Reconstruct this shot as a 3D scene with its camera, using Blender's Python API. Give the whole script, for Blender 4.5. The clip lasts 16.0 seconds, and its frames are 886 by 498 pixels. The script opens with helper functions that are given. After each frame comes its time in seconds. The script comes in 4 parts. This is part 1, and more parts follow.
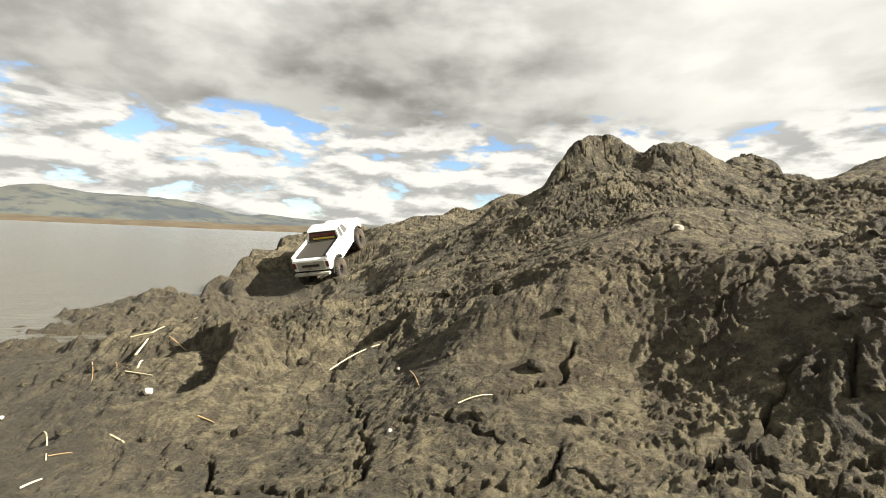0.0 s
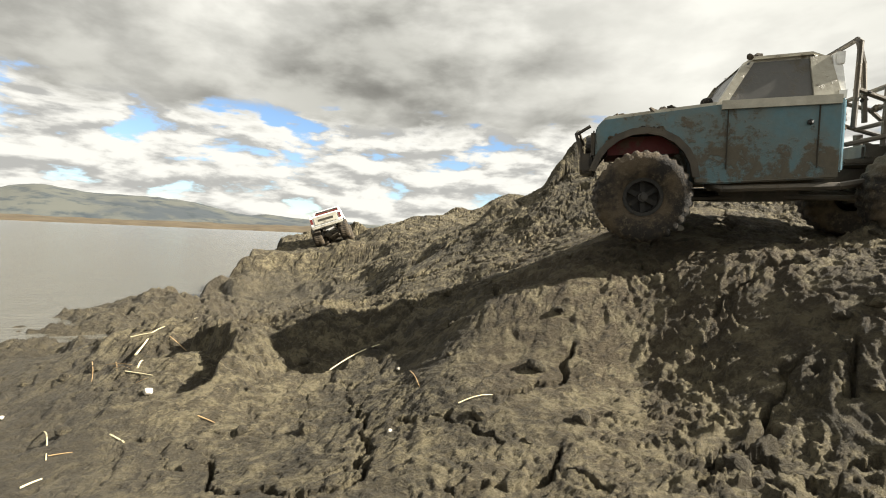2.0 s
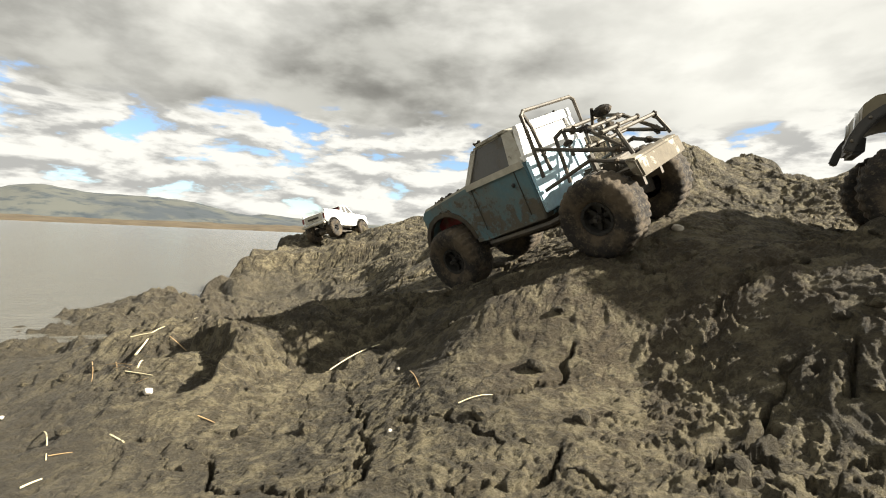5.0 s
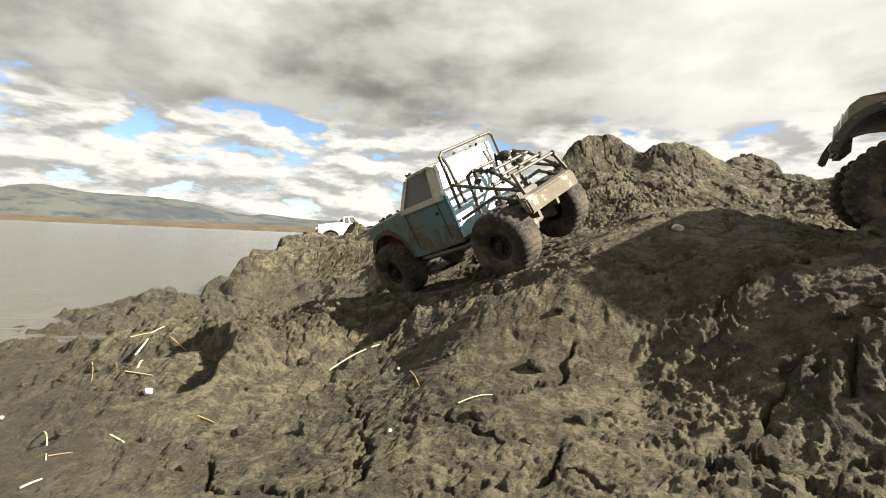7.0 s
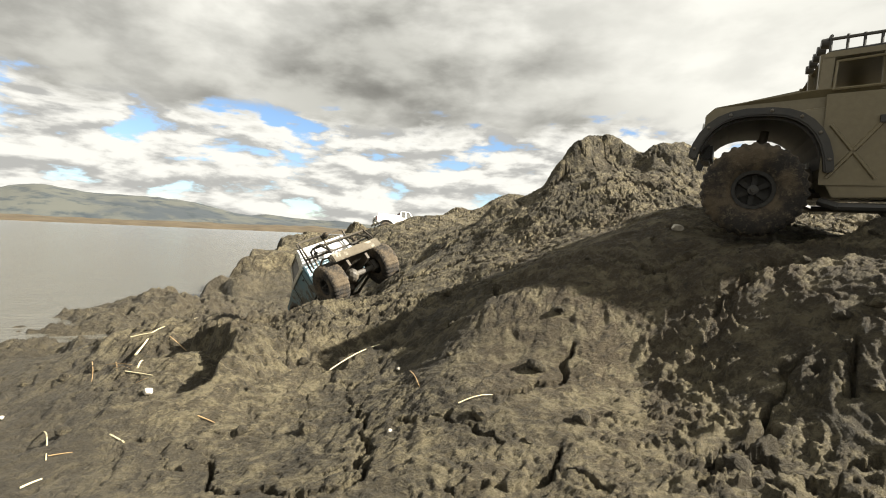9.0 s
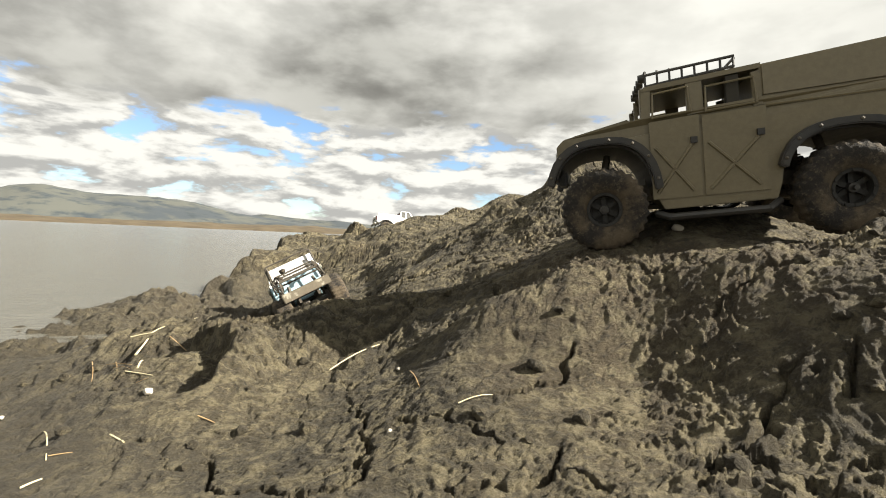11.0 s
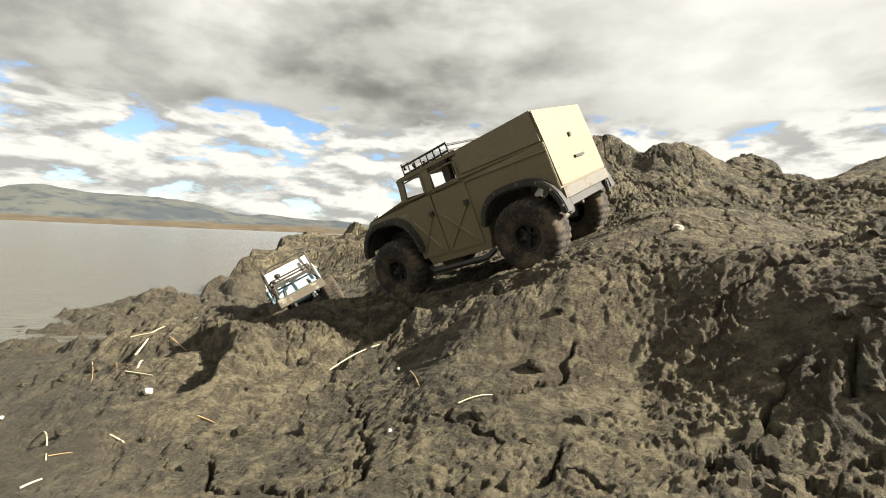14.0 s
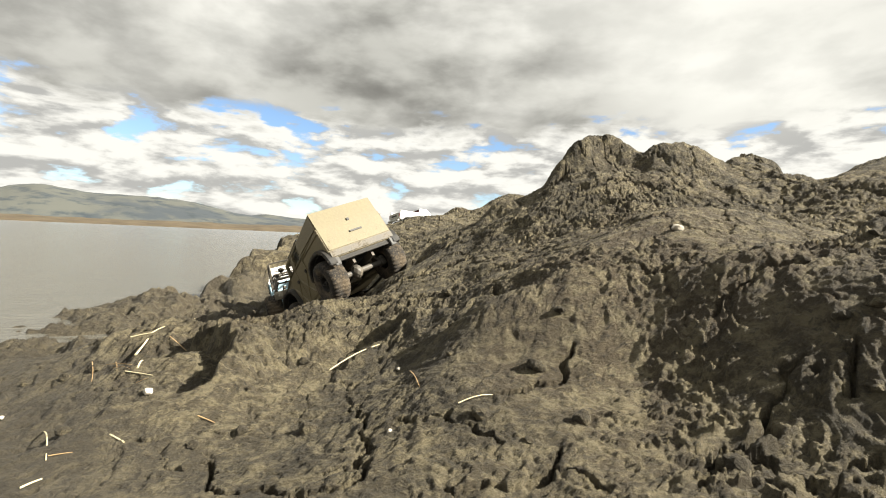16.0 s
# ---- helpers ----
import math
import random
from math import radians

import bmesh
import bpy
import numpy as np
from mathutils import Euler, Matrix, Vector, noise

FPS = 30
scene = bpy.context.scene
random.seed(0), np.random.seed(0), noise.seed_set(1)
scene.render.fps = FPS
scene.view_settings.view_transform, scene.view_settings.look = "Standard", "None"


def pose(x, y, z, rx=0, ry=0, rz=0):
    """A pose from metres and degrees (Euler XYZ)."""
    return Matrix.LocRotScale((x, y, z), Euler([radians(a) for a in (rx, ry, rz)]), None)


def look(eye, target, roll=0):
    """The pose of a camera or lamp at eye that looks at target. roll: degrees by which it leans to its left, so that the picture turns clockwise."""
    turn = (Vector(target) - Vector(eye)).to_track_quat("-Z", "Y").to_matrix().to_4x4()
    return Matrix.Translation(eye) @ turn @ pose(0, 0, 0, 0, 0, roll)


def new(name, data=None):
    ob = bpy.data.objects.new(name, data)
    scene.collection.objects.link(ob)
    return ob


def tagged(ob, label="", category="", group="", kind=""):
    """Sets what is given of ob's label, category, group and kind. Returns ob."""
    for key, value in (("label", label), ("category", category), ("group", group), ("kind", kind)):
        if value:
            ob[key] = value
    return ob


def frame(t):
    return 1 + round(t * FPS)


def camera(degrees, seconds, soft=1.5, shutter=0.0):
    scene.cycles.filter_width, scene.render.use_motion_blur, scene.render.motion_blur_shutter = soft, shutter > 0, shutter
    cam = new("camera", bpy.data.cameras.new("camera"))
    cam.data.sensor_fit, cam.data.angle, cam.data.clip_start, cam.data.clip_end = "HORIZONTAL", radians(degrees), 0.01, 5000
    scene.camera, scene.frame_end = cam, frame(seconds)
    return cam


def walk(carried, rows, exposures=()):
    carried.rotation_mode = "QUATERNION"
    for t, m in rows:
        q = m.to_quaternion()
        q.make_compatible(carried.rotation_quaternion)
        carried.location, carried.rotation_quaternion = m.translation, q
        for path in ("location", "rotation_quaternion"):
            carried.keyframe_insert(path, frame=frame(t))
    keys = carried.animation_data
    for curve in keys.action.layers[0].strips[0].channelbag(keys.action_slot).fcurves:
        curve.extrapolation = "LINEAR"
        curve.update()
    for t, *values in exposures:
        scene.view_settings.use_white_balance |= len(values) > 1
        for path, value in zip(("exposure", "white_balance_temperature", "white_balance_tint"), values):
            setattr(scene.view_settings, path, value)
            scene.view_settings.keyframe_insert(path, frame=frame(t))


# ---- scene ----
LENS = 84.05
cam = camera(LENS, 16.0, soft=1.0)
STAND = look((0, 0, 0.30), (0, 0.9998, 0.30 - 0.0218), 2.49)
walk(cam, [(0.0, STAND), (16.0, STAND)])

# ---- light ----
SUN_FROM = Vector((0.82, -0.19, 0.575)).normalized()


class Nodes:
    """A small writer for node trees."""

    def __init__(self, tree):
        self.tree = tree
        tree.nodes.clear()

    def add(self, kind, values=None, **props):
        node = self.tree.nodes.new(kind)
        for key, value in props.items():
            setattr(node, key, value)
        for key, value in (values or {}).items():
            if isinstance(value, bpy.types.NodeSocket):
                self.tree.links.new(value, node.inputs[key])
            else:
                node.inputs[key].default_value = value
        return node

    def math(self, op, a, b=0.0, clamp=False):
        return self.add("ShaderNodeMath", {0: a, 1: b}, operation=op, use_clamp=clamp).outputs[0]

    def span(self, x, a, b, c=0.0, d=1.0):
        return self.add("ShaderNodeMapRange", {0: x, 1: a, 2: b, 3: c, 4: d}, interpolation_type="SMOOTHSTEP").outputs[0]

    def mix(self, k, a, b, blend="MIX"):
        node = self.add("ShaderNodeMix", data_type="RGBA", blend_type=blend)
        for i, v in ((0, k), (6, a), (7, b)):
            if isinstance(v, bpy.types.NodeSocket):
                self.tree.links.new(v, node.inputs[i])
            else:
                node.inputs[i].default_value = (*v, 1) if isinstance(v, tuple) and len(v) == 3 else v
        return node.outputs[2]

    def noise(self, vec, scale, detail=5.0, rough=0.55, warp=0.0):
        return self.add("ShaderNodeTexNoise", {"Vector": vec, "Scale": scale, "Detail": detail, "Roughness": rough, "Distortion": warp}).outputs["Fac"]


def sky():
    world = bpy.data.worlds.new("sky")
    scene.world = world
    world.use_nodes = True
    n = Nodes(world.node_tree)
    blue = n.add("ShaderNodeTexSky", sky_type="NISHITA", sun_disc=False, sun_elevation=math.asin(SUN_FROM.z),
                 sun_rotation=math.atan2(SUN_FROM.x, SUN_FROM.y), altitude=100.0, air_density=1.0, dust_density=0.2)
    way = n.add("ShaderNodeTexCoord").outputs["Generated"]
    xyz = n.add("ShaderNodeSeparateXYZ", {0: way})
    x, y, z = xyz.outputs
    # a high deck of heaped cloud
    deck = n.add("ShaderNodeVectorMath", {0: way, 1: (2.5, 2.5, 5.6)}, operation="MULTIPLY").outputs[0]
    toward = n.add("ShaderNodeVectorMath", {0: deck, 1: (0.12, 0.03, 0.14)}, operation="ADD").outputs[0]
    big = n.noise(deck, 0.80, 7.0, 0.50, 0.10)
    lit = n.noise(toward, 0.80, 7.0, 0.50, 0.10)
    # heaped clouds standing over the far shore
    heap = n.add("ShaderNodeVectorMath", {0: way, 1: (8.0, 8.0, 24.0)}, operation="MULTIPLY").outputs[0]
    under = n.add("ShaderNodeVectorMath", {0: heap, 1: (0.20, 0.0, 0.45)}, operation="ADD").outputs[0]
    puff = n.noise(heap, 1.0, 9.0, 0.55, 0.15)
    puff_up = n.noise(under, 1.0, 9.0, 0.55, 0.15)

    def spot(direction, inner, outer):
        d = n.add("ShaderNodeVectorMath", {0: way, 1: tuple(Vector(direction).normalized())}, operation="DOT_PRODUCT").outputs["Value"]
        return n.span(d, math.cos(radians(outer)), math.cos(radians(inner)))

    # a dark bank overhead and ahead, bright thin cloud towards the sun, broken cloud above the far shore
    bank = n.math("MAXIMUM", spot((-0.17, 1.0, 0.37), 4, 17), n.math("MULTIPLY", spot((0.24, 1.0, 0.24), 3, 13), 0.95))
    bank = n.math("MAXIMUM", bank, n.math("MULTIPLY", spot((-0.70, 1.0, 0.34), 3, 14), 0.7))
    bright = n.math("MAXIMUM", spot(tuple(SUN_FROM), 18, 62), n.math("MULTIPLY", spot((0.50, 1.0, 0.52), 2, 18), 0.6))
    belt = n.math("MULTIPLY", n.span(z, -0.02, 0.02), n.span(n.math("ADD", z, n.math("MULTIPLY", n.math("SUBTRACT", puff, 0.5), 0.16)), 0.235, 0.195))
    gap = n.math("MULTIPLY", spot((-0.38, 1.0, 0.165), 1, 13), 0.06)
    broken = n.span(n.math("SUBTRACT", puff, gap), 0.35, 0.445)
    over = n.span(big, 0.24, 0.31)
    cover = n.math("ADD", n.math("MULTIPLY", over, n.math("SUBTRACT", 1.0, belt)), n.math("MULTIPLY", broken, belt))
    # the side towards the sun is white, the underside grey
    curl = n.math("MULTIPLY", n.math("SUBTRACT", n.noise(deck, 2.2, 6.0, 0.52, 0.2), 0.5), 0.24)
    shine = n.span(n.math("ADD", n.math("SUBTRACT", big, lit), curl), -0.08, 0.09)
    thick = n.span(n.math("ADD", big, n.math("MULTIPLY", curl, -0.6)), 0.40, 0.56)
    dark = n.math("MULTIPLY", n.math("ADD", n.math("MULTIPLY", thick, 0.75), 0.25), n.math("ADD", n.math("MULTIPLY", bank, 0.50), 0.52), True)
    cloud = n.mix(shine, (0.70, 0.69, 0.63), (1.06, 1.04, 0.95))
    cloud = n.mix(dark, cloud, n.mix(shine, (0.25, 0.243, 0.218), (0.62, 0.61, 0.55)))
    top = n.span(n.math("SUBTRACT", puff, puff_up), -0.11, 0.08)
    low = n.mix(top, (0.52, 0.515, 0.485), (1.02, 1.0, 0.92))
    cloud = n.mix(belt, cloud, low)
    cloud = n.mix(n.math("MULTIPLY", bright, 0.72), cloud, (1.14, 1.12, 1.02))
    clear = n.mix(1.0, blue.outputs[0], (0.150, 0.165, 0.185), "MULTIPLY")
    n.tree.links.new(n.add("ShaderNodeBackground", {0: n.mix(cover, clear, cloud), 1: 0.30}).outputs[0],
                     n.add("ShaderNodeOutputWorld").inputs[0])


sky()
scene.view_settings.exposure = 1.76
sun = new("sun", bpy.data.lights.new("sun", "SUN"))
sun.data.energy, sun.data.angle, sun.data.color = 5.0, radians(0.6), (1.0, 0.93, 0.80)
sun.matrix_world = look((0, 0, 0), -SUN_FROM)


# ---- materials ----
def material(name, write):
    m = bpy.data.materials.new(name)
    m.use_nodes = True
    n = Nodes(m.node_tree)
    shader = n.add("ShaderNodeBsdfPrincipled")
    write(n, shader, n.add("ShaderNodeTexCoord").outputs["Object"])
    n.tree.links.new(shader.outputs[0], n.add("ShaderNodeOutputMaterial").inputs[0])
    return m


def put(n, shader, **values):
    for key, v in values.items():
        key = key.replace("_", " ")
        if isinstance(v, bpy.types.NodeSocket):
            n.tree.links.new(v, shader.inputs[key])
        else:
            shader.inputs[key].default_value = (*v, 1) if isinstance(v, tuple) and len(v) == 3 else v


def bump(n, height, strength, distance):
    return n.add("ShaderNodeBump", {"Height": height, "Strength": strength, "Distance": distance}).outputs[0]


def mud(n, s, co, soaked=1.0):
    z = n.add("ShaderNodeSeparateXYZ", {0: co}).outputs[2]
    a = n.noise(co, 4.0, 7.0, 0.62)
    b = n.noise(co, 32.0, 9.0, 0.70, 0.4)
    c = n.noise(co, 300.0, 6.0, 0.75)
    d = n.noise(co, 95.0, 8.0, 0.72, 0.6)
    col = n.mix(n.span(a, 0.38, 0.62), (0.037, 0.030, 0.017), (0.066, 0.053, 0.030))
    col = n.mix(n.span(n.noise(co, 1.3, 4.0, 0.55), 0.52, 0.66, 0.0, 0.55), col, (0.078, 0.056, 0.030))
    # dry pale crust on top, dark damp grains between
    col = n.mix(n.math("MULTIPLY", n.span(b, 0.45, 0.60), n.span(a, 0.30, 0.60, 0.35, 0.95)), col, (0.167, 0.141, 0.083))
    col = n.mix(n.math("MULTIPLY", n.span(d, 0.50, 0.68), 0.80), col, (0.017, 0.015, 0.009))
    col = n.mix(n.math("MULTIPLY", n.span(c, 0.52, 0.72), 0.6), col, (0.140, 0.116, 0.069))
    flakes = n.noise(n.add("ShaderNodeMapping", {0: co, 2: (0.000, 0.000, 0.408), 3: (1.0, 2.6, 1.0)}).outputs[0], 60.0, 7.0, 0.7, 0.8)
    col = n.mix(n.math("MULTIPLY", n.span(flakes, 0.52, 0.66), n.span(a, 0.42, 0.62, 0.1, 0.75)), col, (0.232, 0.194, 0.112))
    # soaked by the lake along the water's edge, drying unevenly higher up
    edge = n.math("ADD", z, n.math("MULTIPLY", n.math("SUBTRACT", n.noise(co, 5.0, 6.0, 0.6), 0.5), 0.14))
    damp = n.math("MULTIPLY", n.span(edge, 0.085, 0.035), soaked)
    col = n.mix(n.math("MULTIPLY", damp, 0.6), col, n.mix(b, (0.029, 0.023, 0.014), (0.059, 0.048, 0.028)))
    h = n.math("ADD", n.math("ADD", n.math("MULTIPLY", b, 0.6), n.math("MULTIPLY", d, 0.42)), n.math("MULTIPLY", c, 0.22))
    put(n, s, Base_Color=col, Roughness=n.math("SUBTRACT", 0.93, n.math("MULTIPLY", damp, 0.25)), Normal=bump(n, h, 1.0, 0.030))


MUD = material("dried_mud", mud)
LUMP = material("dry_mud_lump", lambda n, s, co: mud(n, s, co, 0.0))


def plain(name, colour, rough=0.5, metal=0.0, dirt=0.0):
    def write(n, s, co):
        a = n.noise(co, 30.0, 6.0, 0.6)
        b = n.noise(co, 160.0, 5.0, 0.65)
        k = n.span(n.math("ADD", n.math("MULTIPLY", a, 0.7), n.math("MULTIPLY", b, 0.3)), 0.62 - 0.3 * dirt, 0.72 - 0.2 * dirt)
        col = n.mix(n.span(b, 0.3, 0.7), tuple(c * 0.88 for c in colour), colour)
        col = n.mix(n.math("MULTIPLY", k, min(1.0, 0.3 + dirt)), col, (0.10, 0.085, 0.06))
        put(n, s, Base_Color=col, Metallic=metal, Roughness=n.math("ADD", n.math("MULTIPLY", k, 0.9 - rough), rough),
            Normal=bump(n, k, 0.25 * (dirt > 0), 0.0015))
    return material(name, write)


# ---- the ground ----
BANK = [
    (0.08, -0.34, 0.20, -0.132),
    (-0.56, -0.26, 0.30, 0.021),
    (0.46, -0.16, 0.14, -0.046),
    (0.69, 0.06, 0.14, 0.033),
    (0.02, 0.17, 0.14, -0.000),
    (0.16, 0.22, 0.30, -0.177),
    (1.12, 0.22, 0.30, -0.034),
    (-1.28, 0.22, 0.30, 0.135),
    (0.40, 0.38, 0.10, -0.047),
    (0.48, 0.46, 0.10, 0.100),
    (-0.40, 0.46, 0.10, -0.027),
    (-0.21, 0.51, 0.14, -0.048),
    (0.24, 0.54, 0.10, -0.120),
    (0.32, 0.54, 0.10, 0.104),
    (0.69, 0.62, 0.14, -0.012),
    (-0.10, 0.73, 0.14, -0.072),
    (0.46, 0.73, 0.14, -0.065),
    (0.24, 0.73, 0.14, 0.017),
    (0.88, 0.78, 0.20, -0.010),
    (0.46, 0.84, 0.14, 0.077),
    (-0.43, 0.84, 0.14, 0.029),
    (-0.08, 0.94, 0.20, 0.011),
]
HILL = [
    (0.13, 0.96, 0.14, -0.036),
    (-0.56, 1.10, 0.20, 0.041),
    (1.36, 1.18, 0.30, 0.133),
    (-1.04, 1.18, 0.30, 0.074),
    (0.24, 1.26, 0.20, -0.021),
    (0.72, 1.26, 0.20, -0.012),
    (-0.24, 1.26, 0.20, -0.086),
    (-0.24, 1.42, 0.20, 0.104),
    (0.40, 1.42, 0.20, 0.061),
    (0.64, 1.66, 0.30, 0.112),
    (-1.28, 1.66, 0.45, -0.004),
    (1.12, 1.66, 0.30, 0.119),
    (-0.56, 1.90, 0.30, -0.183),
    (0.16, 1.90, 0.30, 0.129),
    (-1.04, 1.90, 0.30, 0.183),
]
BLUFF = [
    (-0.56, 2.14, 0.30, 0.131),
    (0.16, 2.14, 0.30, -0.187),
    (2.32, 2.38, 0.45, 0.482),
    (1.24, 2.38, 0.45, 0.224),
    (0.16, 2.38, 0.45, 0.329),
    (-0.92, 3.10, 0.45, -0.060),
    (1.60, 3.46, 0.45, 0.274),
    (-1.64, 3.46, 0.45, 0.049),
    (0.16, 3.46, 0.45, 0.524),
    (1.20, 3.50, 1.00, -0.162),
    (-0.92, 3.82, 0.45, 0.057),
    (-0.20, 3.82, 0.45, -0.206),
    (0.52, 4.18, 0.45, 0.585),
    (-0.20, 4.54, 0.45, 0.035),
    (-0.92, 4.90, 0.45, -0.545),
    (0.52, 4.90, 0.45, 0.428),
    (-0.20, 5.26, 0.45, 0.134),
]


def ease(t):
    t = np.clip(t, 0, 1)
    return t * t * (3 - 2 * t)


# edges where the mud breaks off: from, to, drop on the left-hand side, reach of the drop
LEDGES = [
    (-0.21, 0.68, 0.13, 1.00, 0.065, 0.16),
    (-0.30, 0.62, -0.40, 0.98, 0.060, 0.35),
    (-0.52, 1.10, -0.14, 1.22, 0.070, 0.40),
    (-0.15, 1.52, 0.12, 1.85, 0.060, 0.35),
]
# knobs on the crest of the hill, and the one beside the track: place, spread, height
KNOBS = [
    (0.46, 1.66, 0.055, 0.10), (0.56, 1.67, 0.060, 0.105), (0.74, 1.57, 0.080, 0.085), (1.03, 1.63, 0.075, 0.055),
    (0.06, 3.62, 0.065, 0.085), (-0.17, 3.30, 0.06, 0.015), (-0.61, 3.56, 0.060, 0.10),
]


# the uneven ridge of the hill
RIDGE = [
    (0.16, 1.62, 0.032, 0.043),
    (0.22, 1.62, 0.032, 0.022),
    (0.27, 1.62, 0.032, -0.010),
    (0.32, 1.62, 0.032, -0.005),
    (0.36, 1.62, 0.032, 0.030),
    (0.38, 1.62, 0.032, 0.023),
    (0.44, 1.62, 0.032, 0.031),
    (0.49, 1.62, 0.032, -0.032),
    (0.54, 1.62, 0.032, -0.030),
    (0.64, 1.62, 0.032, -0.019),
    (0.66, 1.57, 0.032, 0.023),
    (0.73, 1.57, 0.032, 0.003),
    (0.79, 1.57, 0.032, 0.010),
    (0.84, 1.57, 0.032, 0.008),
    (0.90, 1.60, 0.032, -0.016),
    (0.95, 1.60, 0.032, 0.003),
    (1.02, 1.60, 0.032, -0.016),
    (1.08, 1.60, 0.032, 0.032),
    (1.06, 1.50, 0.090, 0.019),
    (1.13, 1.50, 0.090, -0.067),
    (1.20, 1.50, 0.090, -0.126),
    (1.27, 1.50, 0.110, -0.130),
]
# the dark lump on the bank's crest and smaller swellings along it
# the second swelling is out of view, added to shade the bank
LUMPS = [(0.575, 0.615, 0.040, 0.045), (0.66, 0.54, 0.06, 0.04), (-0.12, 1.49, 0.06, -0.045), (-0.24, 1.57, 0.08, -0.055), (-0.42, 1.64, 0.10, -0.035), (-0.28, 1.79, 0.08, -0.05), (-0.60, 1.84, 0.16, 0.055)]


def shore_form(x, y):
    """Lake bed, shore, bluff and broken edges."""
    z = -0.14 + 0.49 * ease((x + 1.35 - 0.378 * np.clip(y - 1.0, 0, 3.5)) / 1.9)
    front = 2.30 - 0.15 * ease((x + 1.0) / 0.4)
    top = 0.17 + 0.11 * (y - 2.5)
    bluff = ease((x + 1.22 - 0.06 * (y - 2.4)) / 0.14) * ease((y - front) / (0.30 + 0.55 * ease((x + 1.0) / 0.35))) * ease((5.6 - y) / 0.8) * ease((0.35 - x) / 0.8)
    z = z + (np.maximum(z, top) - z) * bluff
    wx, wy = x + 0.09 * fractal(x, y, 8.0, 3, 501), y + 0.09 * fractal(x, y, 8.0, 3, 509)
    for x0, y0, x1, y1, drop, reach in LEDGES:
        length = math.hypot(x1 - x0, y1 - y0)
        tx, ty = (x1 - x0) / length, (y1 - y0) / length
        along = ((wx - x0) * tx + (wy - y0) * ty) / length
        left = (wy - y0) * tx - (wx - x0) * ty
        z = z - drop * ease(left / 0.035) * np.exp(-np.clip(left, 0, None) / reach) * ease((along + 0.15) / 0.3) * ease((1.15 - along) / 0.3)
    for a, b, r, h in KNOBS:
        z = z + h * np.exp(-((x - a) ** 2 + (y - b) ** 2) / (2 * r * r))
    return z


# long drying cracks: in the foreground, and up the bank
FRONT_CRACKS = [
    [(-0.104, 0.594), (-0.072, 0.516), (-0.057, 0.469), (-0.067, 0.448), (-0.061, 0.415), (-0.077, 0.402), (-0.107, 0.408), (-0.159, 0.432), (-0.184, 0.434), (-0.210, 0.454), (-0.241, 0.507)],
    [(0.108, 0.433), (0.100, 0.400), (0.082, 0.383), (0.050, 0.375), (0.015, 0.378)],
    [(0.100, 0.400), (0.116, 0.396), (0.126, 0.370), (0.132, 0.356)],
    [(-0.042, 0.517), (0.011, 0.497), (0.033, 0.475), (0.042, 0.452), (0.058, 0.444)],
    [(0.185, 0.350), (0.214, 0.375), (0.244, 0.404), (0.280, 0.425), (0.314, 0.449), (0.345, 0.460)],
    [(0.241, 0.392), (0.260, 0.389), (0.270, 0.374), (0.273, 0.349)],
]
BANK_CRACKS = [
    [(0.256, 0.702), (0.290, 0.667), (0.320, 0.652), (0.344, 0.680)],
    [(0.086, 0.860), (0.090, 0.738), (0.076, 0.718), (0.043, 0.723), (0.019, 0.759)],
    [(0.282, 0.331), (0.305, 0.354), (0.328, 0.367)],
    [(0.347, 0.424), (0.366, 0.442), (0.381, 0.457)],
    [(0.309, 0.548), (0.330, 0.574), (0.345, 0.573), (0.369, 0.575), (0.390, 0.576)],
    [(0.061, 0.539), (0.111, 0.540), (0.143, 0.546), (0.163, 0.598)],
]


def open_cracks(x, y):
    """Depth of the long cracks: jagged, wider in places, closing towards their ends."""
    z = 0 * x
    near = (np.abs(x - 0.03) < 0.7) & (y > 0.15) & (y < 1.1)
    px, py = x[near], y[near]
    jx = px + 0.018 * fractal(px, py, 45.0, 4, 401)
    jy = py + 0.018 * fractal(px, py, 45.0, 4, 409)
    gape = 0.7 + 0.8 * ease((fractal(px, py, 22.0, 2, 419) + 0.25) / 0.5)
    cut = 0 * px
    for line in FRONT_CRACKS + BANK_CRACKS:
        for i, ((x0, y0), (x1, y1)) in enumerate(zip(line, line[1:])):
            t = np.clip(((jx - x0) * (x1 - x0) + (jy - y0) * (y1 - y0)) / ((x1 - x0) ** 2 + (y1 - y0) ** 2), 0, 1)
            along = (i + t) / (len(line) - 1)
            wide = (0.0006 + 0.0026 * np.minimum(1, 4 * along * (1.15 - along))) * gape
            d = np.hypot(jx - x0 - t * (x1 - x0), jy - y0 - t * (y1 - y0))
            cut = np.minimum(cut, -0.026 * ease((wide + 0.0020 - d) / 0.0022))
    z[near] = cut
    return z


def lattice(ix, iy, seed):
    h = (ix.astype(np.int64) * 374761393 + iy.astype(np.int64) * 668265263 + seed * 1274126177) & 0x7FFFFFFF
    h = ((h ^ (h >> 13)) * 1274126177) & 0x7FFFFFFF
    return ((h ^ (h >> 16)) & 0xFFFF) / 65535.0


